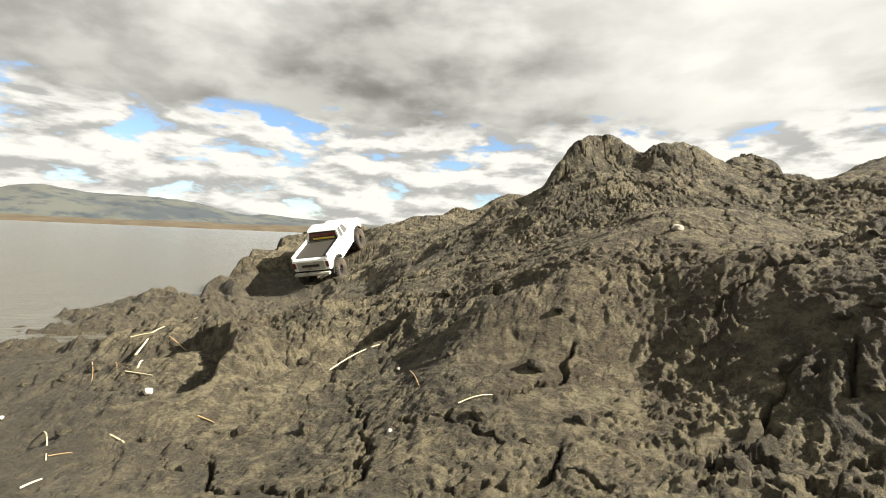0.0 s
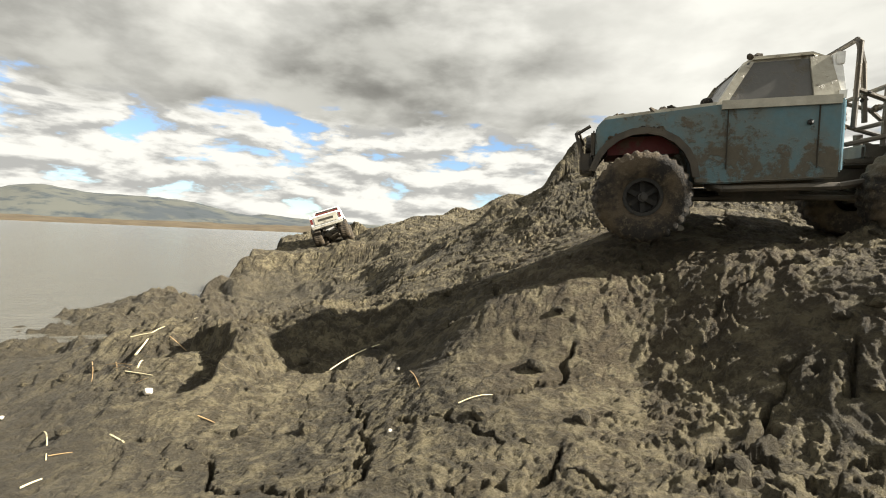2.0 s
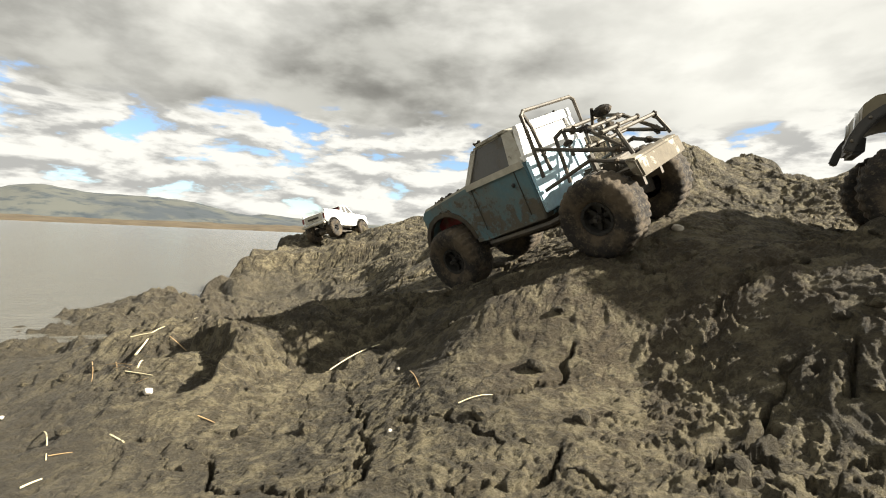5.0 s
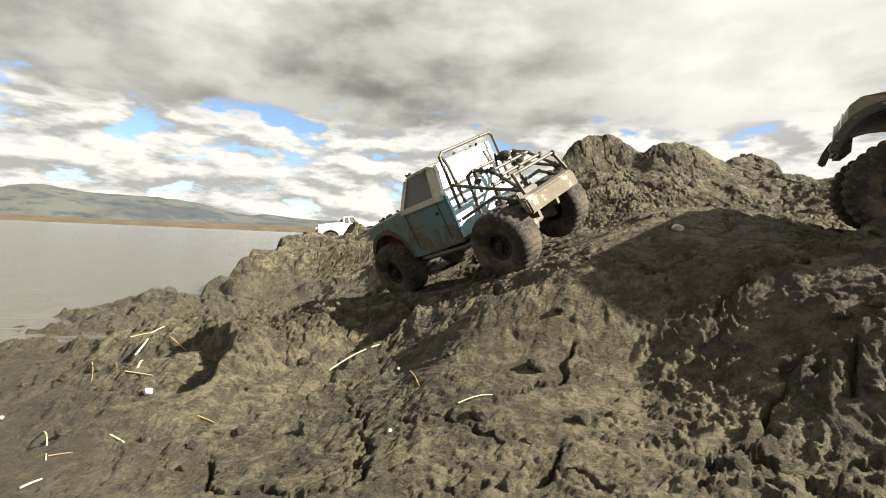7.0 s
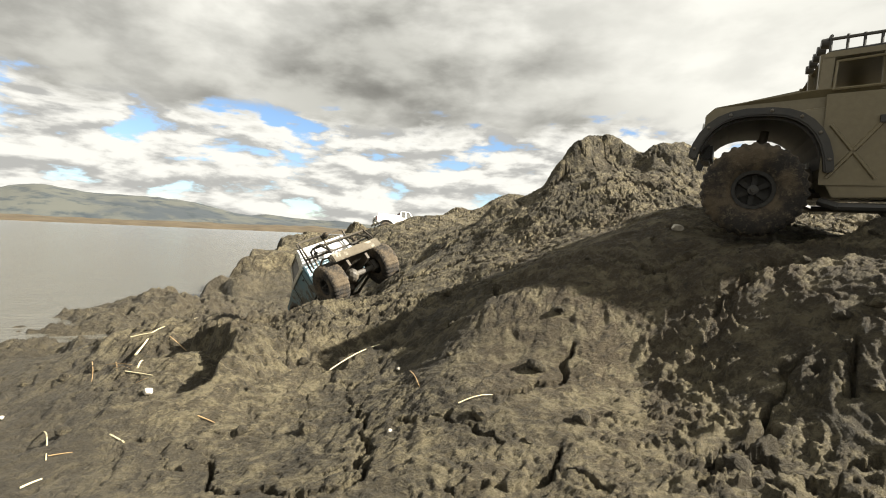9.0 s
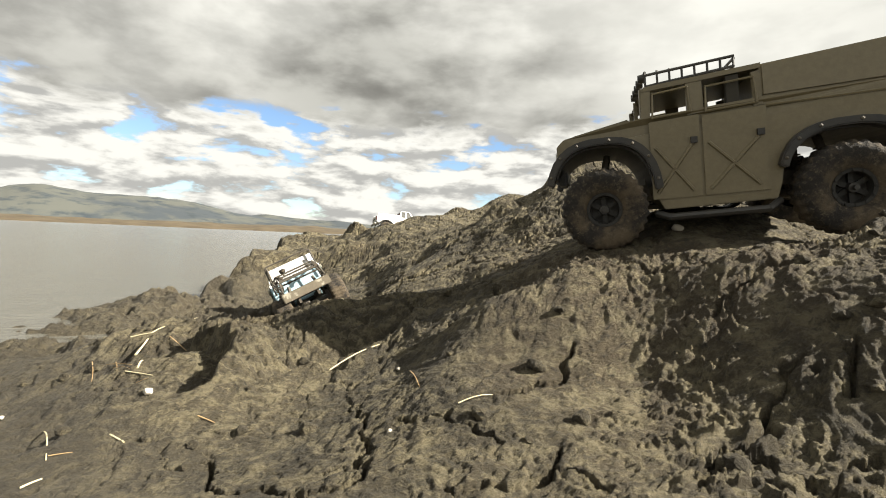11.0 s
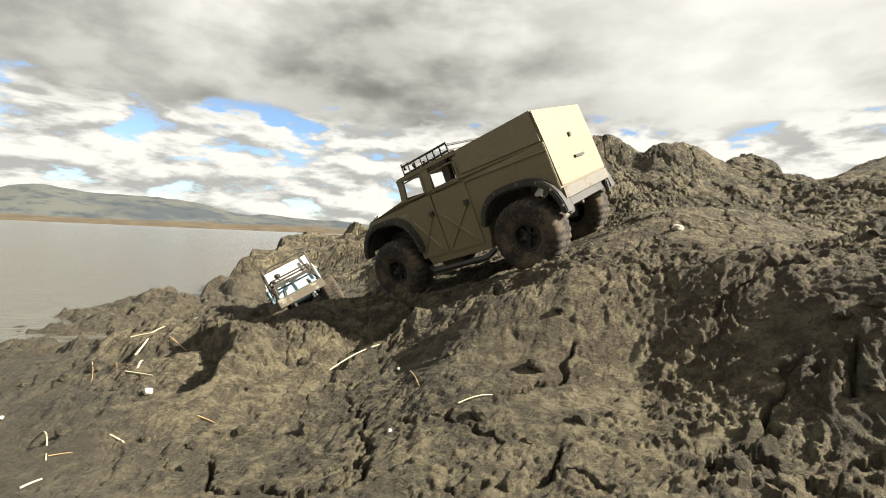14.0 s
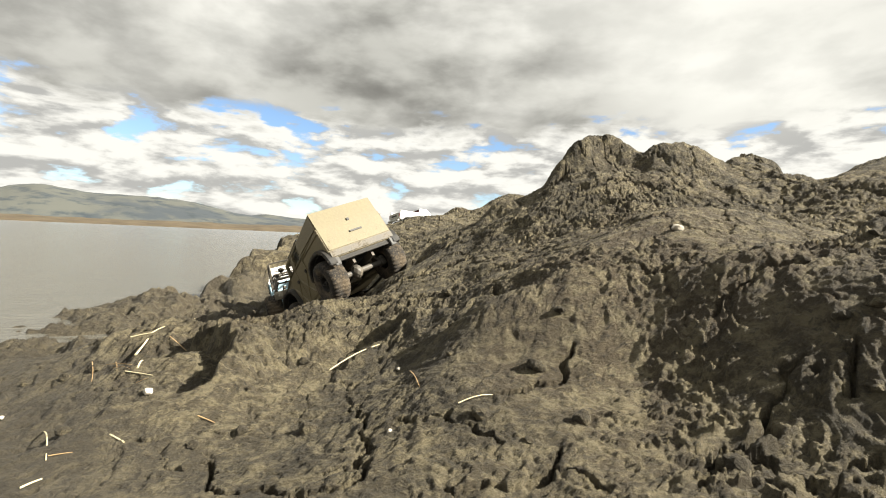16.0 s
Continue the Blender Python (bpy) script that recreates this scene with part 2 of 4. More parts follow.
def value_noise(x, y, seed):
    ix, iy = np.floor(x), np.floor(y)
    u, v = x - ix, y - iy
    u, v = u * u * u * (u * (u * 6 - 15) + 10), v * v * v * (v * (v * 6 - 15) + 10)
    a, b = lattice(ix, iy, seed), lattice(ix + 1, iy, seed)
    c, d = lattice(ix, iy + 1, seed), lattice(ix + 1, iy + 1, seed)
    return (a + (b - a) * u) * (1 - v) + (c + (d - c) * u) * v - 0.5


def fractal(x, y, scale, octaves, seed, gain=0.5):
    total, amp = 0 * x, 1.0
    for k in range(octaves):
        c, s = math.cos(k * 1.1), math.sin(k * 1.1)
        total = total + amp * value_noise((x * c - y * s) * scale + 17.3 * k, (x * s + y * c) * scale - 9.1 * k, seed + k)
        scale, amp = scale * 2.03, amp * gain
    return total


def cells(x, y, scale, seed):
    """Distance to the nearest border between scattered cells, and a number for the cell."""
    x, y = x * scale, y * scale
    ix, iy = np.floor(x), np.floor(y)
    near = np.full(x.shape, 9.0)
    second, number = near.copy(), near.copy()
    for dx in (-1, 0, 1):
        for dy in (-1, 0, 1):
            jx, jy = ix + dx, iy + dy
            px, py = jx + lattice(jx, jy, seed), jy + lattice(jx, jy, seed + 77)
            d = np.hypot(x - px, y - py)
            closer = d < near
            second = np.where(closer, near, np.minimum(second, d))
            number = np.where(closer, lattice(jx, jy, seed + 5), number)
            near = np.where(closer, d, near)
    return (second - near) / scale, number


def swell(x, y):
    """The large forms: bank, gully, hill and bluff."""
    z = shore_form(x, y)
    for a, b, r, h in BANK + HILL + BLUFF:
        z = z + h * np.exp(-((x - a) ** 2 + (y - b) ** 2) / (2 * r * r))
    # the face of the near bank: climbs away from the shore, steeper under its crest
    s = 0.42 * x + 0.90 * y - 0.077
    s = s + (0.8 * x + 0.6 * y - s) * ease((x - 0.17) / 0.16)
    face = 0.115 + 0.21 * (s - 0.34) + 0.112 * ease((s - 0.47) / 0.21) - 0.20 * np.clip(s - 0.72, 0, None)
    mask = ease((s - 0.28) / 0.14) * ease((x + 0.05) / 0.13) * ease((0.66 - y) / 0.10 + ease((0.34 - x) / 0.16)) * ease((y + 0.05) / 0.2) * ease((0.80 - y) / 0.10)
    z = z + (face - z) * mask
    for a, b, r, h in LUMPS + RIDGE:
        z = z + h * np.exp(-((x - a) ** 2 + (y - b) ** 2) / (2 * r * r))
    return z


TRACK = [(1.5, 0.10), (0.70, 0.68), (0.45, 0.80), (0.28, 0.94), (0.04, 1.13), (-0.12, 1.36), (-0.30, 1.60)]


def off_track(x, y):
    """Distance to the line that the wheels have worn."""
    best = np.full(np.shape(x), 9.0)
    for (x0, y0), (x1, y1) in zip(TRACK, TRACK[1:]):
        t = np.clip(((x - x0) * (x1 - x0) + (y - y0) * (y1 - y0)) / ((x1 - x0) ** 2 + (y1 - y0) ** 2), 0, 1)
        best = np.minimum(best, np.hypot(x - x0 - t * (x1 - x0), y - y0 - t * (y1 - y0)))
    return best


def ground_height(x, y):
    away = ease((y - 1.9) / 0.4) * ease((-0.15 - x) / 0.4)
    z = swell(x + 0.14 * away * fractal(x, y, 5.0, 3, 211), y + 0.14 * away * fractal(x, y, 5.0, 3, 223))
    far = np.hypot(x, y)
    rough = 0.42 + 0.58 * ease((z - 0.0) / 0.14)
    worn = 0.30 + 0.70 * ease((off_track(x, y) - 0.09) / 0.10)
    wx, wy = x + 0.04 * fractal(x, y, 9.0, 3, 11), y + 0.04 * fractal(x, y, 9.0, 3, 23)
    lumps = fractal(wx, wy, 5.0, 3, 3) * 0.030 + (0.22 - np.abs(fractal(wx, wy, 12.0, 3, 31))) * 0.026
    fine = (0.2 - np.abs(fractal(wx, wy, 46.0, 4, 41, 0.62))) * 0.015 + fractal(wx, wy, 150.0, 2, 45, 0.6) * 0.0035
    # crumbs stuck on the crust, in patches
    knobby = ease((fractal(x, y, 4.0, 3, 131) + 0.05 + 0.35 * ease((x - 0.12) / 0.15) * ease((0.85 - y) / 0.1)) / 0.22)
    crumb, n0 = cells(wx, wy, 62.0, 141)
    crumbs = np.minimum(crumb, 0.006) / 0.006 * 0.0014 * ease((n0 - 0.25) / 0.3) * knobby + fractal(wx, wy, 90.0, 4, 145, 0.68) * 0.0034 * knobby + fractal(wx, wy, 120.0, 3, 149, 0.7) * 0.0020
    # clumps standing out of the steep face beside the track
    steep = ease((x - 0.10) / 0.15) * ease((0.80 - y) / 0.12) * ease((y - 0.24) / 0.05)
    patch = ease((fractal(x, y, 11.0, 3, 321) + 0.10) / 0.16)
    clumps = (ease((fractal(wx, wy, 62.0, 3, 301, 0.6) - 0.05) / 0.14) * 0.0062 + fractal(wx, wy, 130.0, 3, 311, 0.62) * 0.0035) * steep * patch
    clod, n1 = cells(wx + 0.012 * fractal(x, y, 30.0, 2, 9), wy, 19.0, 51)
    clods = (np.minimum(clod, 0.012) / 0.012 - 0.5) * 0.018 * (n1 - 0.2) * (0.25 + 0.75 * ease((fractal(x, y, 3.0, 2, 151) + 0.1) / 0.25))
    crack, n2 = cells(x + 0.03 * fractal(x, y, 26.0, 4, 71), y + 0.03 * fractal(x, y, 26.0, 4, 87), 9.0, 61)
    some = ease((fractal(x, y, 4.0, 2, 91) + 0.38) / 0.25)
    split = -0.016 * ease((0.0045 - crack) / 0.0036) * some + 0.012 * (n2 - 0.5) * some * ease(crack / 0.004)
    web, n3 = cells(wx + 0.02 * fractal(x, y, 40.0, 3, 171), wy + 0.02 * fractal(x, y, 40.0, 3, 187), 14.0, 161)
    hair = -0.014 * ease((0.0040 - web) / 0.0036) * ease((fractal(x, y, 6.0, 2, 191) + 0.1) / 0.2)
    whole = 0.08 + 0.92 * ease((far - 0.80) / 0.50)
    spit = (fractal(wx, wy, 9.0, 5, 601, 0.6) * 0.055 + (0.2 - np.abs(fractal(wx, wy, 20.0, 3, 611))) * 0.03) * ease((-0.30 - x) / 0.25) * ease((y - 1.0) / 0.25) * ease((2.4 - y) / 0.3)
    spread = (ease((7.0 - far) / 3.0) * 0.8 + 0.2) * (0.08 + 0.92 * ease((y + 0.12) / 0.3))
    calm = (1.0 - 0.55 * ease((y - 1.15) / 0.35)) * (1.0 - 0.72 * ease((y - 1.75) / 0.4) * ease((0.25 - x) / 0.4))
    close = 0.15 + 0.85 * ease((far - 0.56) / 0.36)
    return z + ((lumps * close + (fine * close + clods * ease((far - 0.62) / 0.50) * 0.55 + crumbs + clumps) * calm) * worn + split * whole + hair * (0.35 + 0.65 * whole)) * rough * spread + spit + open_cracks(x, y)


def graded(start, stop, step):
    """Samples outwards from start; step(distance) is the spacing."""
    out = [start]
    way = 1 if stop > start else -1
    while (stop - out[-1]) * way > 0:
        out.append(out[-1] + way * step(abs(out[-1])))
    return out


def ground():
    def across(d):
        return STEP if d < 0.45 else (STEP + 0.0035 * (d - 0.45) if d < 1.0 else (0.0037 + 0.018 * (d - 1.0) if d < 3.5 else 0.05 + 0.16 * (d - 3.4)))

    def ahead(d):
        return max(STEP, 0.0037 * d) if d < 6 else 0.023 + 0.15 * (d - 6)

    def behind(d):
        return 0.004 + 0.15 * abs(0.28 - d) if d < 0.28 else 0.05 + 0.2 * d

    xs = np.array(graded(0.0, -60, across)[:0:-1] + graded(0.0, 3000, across))
    ys = np.array(graded(0.28, -60, behind)[:0:-1] + graded(0.28, 3000, ahead))
    gx, gy = np.meshgrid(xs, ys)
    gz = ground_height(gx, gy)
    off = np.clip(np.hypot(gx, gy) - 7, 0, None)
    gz = np.where((gx > 0.5 * gy - 1.0) | (off <= 0), gz, np.minimum(gz, 0.5 - off))
    gz = np.maximum(gz, -1.5)
    ny, nx = gx.shape
    k = np.arange(ny * nx).reshape(ny, nx)
    quads = np.stack([k[:-1, :-1], k[:-1, 1:], k[1:, 1:], k[1:, :-1]], -1).reshape(-1, 4)
    me = bpy.data.meshes.new("ground")
    me.vertices.add(nx * ny)
    me.vertices.foreach_set("co", np.stack([gx, gy, gz], -1).astype(np.float32).ravel())
    me.loops.add(quads.size)
    me.loops.foreach_set("vertex_index", quads.astype(np.int32).ravel())
    me.polygons.add(len(quads))
    me.polygons.foreach_set("loop_start", np.arange(0, quads.size, 4, dtype=np.int32))
    me.polygons.foreach_set("use_smooth", np.ones(len(quads), dtype=bool))
    me.update()
    me.materials.append(MUD)
    return tagged(new("ground", me), "cracked grey-brown dried mud bank sloping to the lake", "ground", kind="structure")


STEP = 0.0018
ground()
WATER = -0.04


def water():
    def write(n, s, co):
        flat = n.add("ShaderNodeMapping", {0: co, 3: (1.0, 2.2, 1.0)}).outputs[0]
        h = n.math("ADD", n.noise(flat, 16.0, 5.0, 0.6), n.math("MULTIPLY", n.noise(flat, 2.5, 5.0, 0.6), 2.2))
        put(n, s, Base_Color=(0.11, 0.106, 0.09), Roughness=0.12, IOR=1.33, Normal=bump(n, h, 0.45, 0.03))
    bm = bmesh.new()
    bmesh.ops.create_grid(bm, x_segments=8, y_segments=8, size=4500)
    me = bpy.data.meshes.new("water")
    bm.to_mesh(me)
    me.materials.append(material("lake_water", write))
    ob = new("water", me)
    ob.location.z = WATER
    return tagged(ob, "grey rippled lake water reflecting the clouds", "lake", kind="structure")


water()


# ---- the far shore ----
def far_land():
    def reed(n, s, co):
        a = n.noise(co, 0.09, 6.0, 0.65)
        b = n.noise(co, 0.6, 5.0, 0.6)
        col = n.mix(n.span(a, 0.35, 0.65), (0.047, 0.032, 0.016), (0.082, 0.060, 0.033))
        put(n, s, Base_Color=n.mix(n.span(b, 0.5, 0.75), col, (0.078, 0.070, 0.027)), Roughness=1.0)

    # scrub tones turned blue-grey: distance haze is put into the base colour
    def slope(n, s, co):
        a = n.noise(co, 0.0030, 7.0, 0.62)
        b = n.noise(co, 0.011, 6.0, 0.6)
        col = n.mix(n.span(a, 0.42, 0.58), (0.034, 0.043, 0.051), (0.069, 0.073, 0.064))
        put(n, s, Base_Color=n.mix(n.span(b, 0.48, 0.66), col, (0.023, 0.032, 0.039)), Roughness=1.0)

    def ridge(name, radius, depth, heights, mat, seed, jag, label):
        """A band of land round the view's far side; heights by bearing."""
        bearings = np.linspace(heights[0][0], heights[-1][0], 500)
        tops = np.interp(bearings, [b for b, _ in heights], [h for _, h in heights])
        tops = tops * (1 + jag * fractal(bearings * 0.13, bearings * 0, 2.0, 5, seed)) + 0.01
        rows = 14
        verts, faces = [], []
        for j in range(rows):
            k = j / (rows - 1)
            for i, b in enumerate(bearings):
                r = radius + depth * k
                rough = 1 + 0.35 * jag * value_noise(np.array(b * 1.3 + seed), np.array(k * 5.0), seed)
                z = tops[i] * math.sin(k * math.pi * 0.5) ** 0.8 * rough
                verts.append((r * math.sin(radians(b)), r * math.cos(radians(b)), z + WATER - 0.2 * (j == 0)))
        m = len(bearings)
        for j in range(rows - 1):
            for i in range(m - 1):
                faces.append((j * m + i, j * m + i + 1, (j + 1) * m + i + 1, (j + 1) * m + i))
        me = bpy.data.meshes.new(name)
        me.from_pydata(verts, [], [(a, d, c, b)[::-1] for a, b, c, d in faces])
        me.update()
        for p in me.polygons:
            p.use_smooth = True
        me.materials.append(mat)
        return tagged(new(name, me), label, "hills" if "hill" in name else "shore", kind="structure")

    ridge("far_shore", 330, 60, [(-75, 3.2), (-45, 3.4), (-30, 3.8), (-16, 4.6), (-8, 3.0), (20, 3.0)], material("dry_reeds", reed), 5, 0.35,
          "low reed-covered brown shore across the lake")
    hills = material("hazed_scrub", slope)
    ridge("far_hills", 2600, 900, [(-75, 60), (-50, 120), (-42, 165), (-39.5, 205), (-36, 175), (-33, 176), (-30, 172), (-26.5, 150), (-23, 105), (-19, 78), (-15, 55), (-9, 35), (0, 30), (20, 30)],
          hills, 9, 0.10, "grassy grey-green hills far across the lake, blue haze painted into the colour")
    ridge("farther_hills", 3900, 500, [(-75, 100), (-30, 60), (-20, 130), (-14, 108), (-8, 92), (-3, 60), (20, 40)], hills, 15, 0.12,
          "blue-grey hills on the horizon, haze painted into the colour")


far_land()


# ---- building blocks ----
def box(bm, x0, x1, y0, y1, z0, z1, turn=None):
    m = Matrix.Translation(((x0 + x1) / 2, (y0 + y1) / 2, (z0 + z1) / 2))
    if turn:
        m = m @ turn
    return bmesh.ops.create_cube(bm, size=1.0, matrix=m @ Matrix.Diagonal((x1 - x0, y1 - y0, z1 - z0, 1)))["verts"]


def tube(bm, points, radius, sides=8):
    for p, q in zip(points, points[1:]):
        p, q = Vector(p), Vector(q)
        m = Matrix.Translation((p + q) / 2) @ (q - p).to_track_quat("Z", "Y").to_matrix().to_4x4()
        bmesh.ops.create_cone(bm, cap_ends=True, segments=sides, radius1=radius, radius2=radius, depth=(q - p).length + radius, matrix=m)
    for p in points[1:-1]:
        bmesh.ops.create_icosphere(bm, subdivisions=1, radius=radius * 1.05, matrix=Matrix.Translation(p))


def slab(bm, outline, y0, y1, taper=None):
    """A side outline of (x, z) carried from y0 to y1; taper(x, z) narrows it."""
    rows = []
    for y in (y0, y1):
        rows.append([bm.verts.new((x, y * (taper(x, z) if taper else 1.0), z)) for x, z in outline])
    bm.faces.new(rows[0])
    bm.faces.new(rows[1][::-1])
    k = len(outline)
    for i in range(k):
        bm.faces.new((rows[0][i], rows[1][i], rows[1][(i + 1) % k], rows[0][(i + 1) % k]))
    bmesh.ops.recalc_face_normals(bm, faces=bm.faces[:])


def soften(bm, width, sharp=30):
    edges = [e for e in bm.edges if len(e.link_faces) == 2 and e.calc_face_angle(0) > radians(sharp)]
    bmesh.ops.bevel(bm, geom=edges, offset=width, segments=2, affect="EDGES", clamp_overlap=True)


def arc(cx, cz, r, a0, a1, steps=9):
    return [(cx + r * math.cos(radians(a0 + (a1 - a0) * i / steps)), cz + r * math.sin(radians(a0 + (a1 - a0) * i / steps))) for i in range(steps + 1)]


def part(name, bm, mat, parent, label=""):
    me = bpy.data.meshes.new(name)
    bm.to_mesh(me)
    bm.free()
    me.materials.append(mat)
    ob = new(name, me)
    ob.parent = parent
    return tagged(ob, label)


def muddy(name, colour, rough, grime, height, metal=0.0):
    """Paint with mud splashed over it, thicker low down where the wheels throw it."""
    def write(n, s, co):
        z = n.add("ShaderNodeSeparateXYZ", {0: co}).outputs[2]
        a = n.noise(co, 22.0, 7.0, 0.65, 0.4)
        b = n.noise(co, 130.0, 6.0, 0.65)
        low = n.span(z, height, height * 0.3, 0.0, 0.13)
        k = n.math("ADD", n.math("ADD", n.math("MULTIPLY", a, 0.65), n.math("MULTIPLY", b, 0.35)), low)
        k = n.span(k, 0.72 - 0.25 * grime, 0.80 - 0.25 * grime)
        film = n.span(a, 0.25, 0.75, 0.0, 0.9 * grime)
        col = n.mix(n.span(b, 0.3, 0.7), tuple(c * 0.85 for c in colour), colour)
        col = n.mix(film, col, (0.15, 0.125, 0.085))
        col = n.mix(n.math("MULTIPLY", k, 0.85), col, n.mix(b, (0.045, 0.037, 0.025), (0.14, 0.115, 0.08)))
        put(n, s, Base_Color=col, Metallic=metal, Roughness=n.math("ADD", n.math("MULTIPLY", k, 0.9 - rough), rough),
            Normal=bump(n, n.math("ADD", k, n.math("MULTIPLY", b, 0.4)), 0.5, 0.002))
    return material(name, write)


def caked(n, s, co):
    a = n.noise(co, 26.0, 7.0, 0.65)
    b = n.noise(co, 190.0, 6.0, 0.7)
    col = n.mix(n.span(a, 0.40, 0.62), (0.015, 0.013, 0.011), (0.080, 0.060, 0.037))
    col = n.mix(n.span(b, 0.5, 0.72), col, (0.11, 0.088, 0.058))
    put(n, s, Base_Color=col, Roughness=0.92, Normal=bump(n, n.math("ADD", a, b), 0.8, 0.003))


CAKED = material("mud_caked_rubber", caked)
RIM = muddy("muddy_black_rim", (0.012, 0.012, 0.011), 0.7, 0.1, 0.01)
BLACK = muddy("black_plastic", (0.018, 0.018, 0.018), 0.5, 0.18, 0.05)
STEEL = muddy("muddy_steel", (0.045, 0.040, 0.035), 0.55, 0.6, 0.05, 0.3)
AXLE = muddy("axle_casting", (0.085, 0.080, 0.072), 0.6, 0.8, 0.03)
TAN = muddy("tan_paint", (0.160, 0.133, 0.076), 0.45, 0.08, 0.10)
TEAL = muddy("teal_paint", (0.080, 0.172, 0.205), 0.4, 0.78, 0.17)
CREAM = muddy("cream_paint", (0.52, 0.50, 0.42), 0.4, 0.68, 0.12)
SNOW = muddy("white_paint", (0.86, 0.86, 0.83), 0.3, 0.10, 0.08)
SEAM = plain("dark_seam", (0.035, 0.031, 0.022), 0.8, 0, 0)
DUSTY = plain("dusty_dark_glass", (0.085, 0.083, 0.078), 0.35, 0, 0.35)
RED = plain("red_interior", (0.13, 0.012, 0.010), 0.6, 0, 0.4)
YELLOW = plain("yellow_panel", (0.60, 0.42, 0.06), 0.5, 0, 0.15)


# ---- wheels ----
def tyre_mesh(r, w):
    """A soft off-road tyre: round shoulders, two rows of staggered lugs and shoulder lugs."""
    bm = bmesh.new()
    ring = [(r * 0.38, -w * 0.36), (r * 0.50, -w * 0.49), (r * 0.80, -w * 0.52), (r * 0.90, -w * 0.47), (r * 0.94, -w * 0.32), (r * 0.945, -w * 0.10), (r * 0.945, 0.0)]
    ring = ring + [(a, -b) for a, b in ring[-2::-1]]
    n = 120

    def lug(i, j):
        if j < 3 or j > len(ring) - 4:
            return 1.0
        raised = ((i + (1 if j > len(ring) // 2 else 0)) // 2) % 2 if j != len(ring) // 2 else 0
        return 1.0 + (0.045 if 3 < j < len(ring) - 4 else 0.028) * raised

    rows = [[bm.verts.new((a * lug(i, j) * math.cos(2 * math.pi * i / n), b, a * lug(i, j) * math.sin(2 * math.pi * i / n))) for j, (a, b) in enumerate(ring)] for i in range(n)]
    for i in range(n):
        for j in range(len(ring) - 1):
            f = bm.faces.new((rows[i][j], rows[i][j + 1], rows[(i + 1) % n][j + 1], rows[(i + 1) % n][j]))
            f.smooth = True
    bmesh.ops.recalc_face_normals(bm, faces=bm.faces[:])
    return bm


def wheel(truck, x, y, r, w, rim_mat):
    side = 1 if y > 0 else -1
    bm = bmesh.new()
    bmesh.ops.create_cone(bm, cap_ends=True, segments=18, radius1=r * 0.13, radius2=r * 0.10, depth=w * 0.5,
                          matrix=Matrix.Translation((0, side * w * 0.12, 0)) @ Matrix.Rotation(radians(-90 * side), 4, "X"))
    bmesh.ops.create_cone(bm, cap_ends=True, segments=6, radius1=r * 0.055, radius2=r * 0.055, depth=w * 0.2,
                          matrix=Matrix.Translation((0, side * w * 0.42, 0)) @ Matrix.Rotation(radians(90), 4, "X"))
    hub = part("wheel", bm, BLACK, truck)
    hub.location = (x, y, r)
    part("tyre", tyre_mesh(r, w), CAKED, hub, "mud-caked knobbly rubber tyre")
    bm = bmesh.new()
    n = 32
    lip = [(r * 0.40, side * w * 0.33), (r * 0.40, side * w * 0.40), (r * 0.33, side * w * 0.39), (r * 0.31, side * w * 0.16), (r * 0.31, -side * w * 0.40)]
    rows = [[bm.verts.new((a * math.cos(2 * math.pi * i / n), b, a * math.sin(2 * math.pi * i / n))) for a, b in lip] for i in range(n)]
    for i in range(n):
        for j in range(len(lip) - 1):
            bm.faces.new((rows[i][j], rows[i][j + 1], rows[(i + 1) % n][j + 1], rows[(i + 1) % n][j]))
    bmesh.ops.recalc_face_normals(bm, faces=bm.faces[:])
    for i in range(6):
        turn = Matrix.Rotation(math.pi * i / 3, 4, "Y")
        bmesh.ops.create_cube(bm, size=1.0, matrix=turn @ Matrix.Translation((r * 0.21, side * w * 0.18, 0)) @ Matrix.Diagonal((r * 0.22, w * 0.10, r * 0.10, 1)))
    for i in range(12):
        turn = Matrix.Rotation(math.pi * i / 6, 4, "Y")
        bmesh.ops.create_cone(bm, cap_ends=True, segments=6, radius1=r * 0.028, radius2=r * 0.028, depth=w * 0.06,
                              matrix=turn @ Matrix.Translation((r * 0.365, side * w * 0.40, 0)) @ Matrix.Rotation(radians(90), 4, "X"))
    bmesh.ops.create_cone(bm, cap_ends=True, segments=24, radius1=r * 0.315, radius2=r * 0.315, depth=w * 0.04, matrix=Matrix.Translation((0, side * w * 0.10, 0)) @ Matrix.Rotation(radians(90), 4, "X"))
    part("rim", bm, rim_mat, hub, "dark muddy spoked rim with a bolted ring")
    return hub


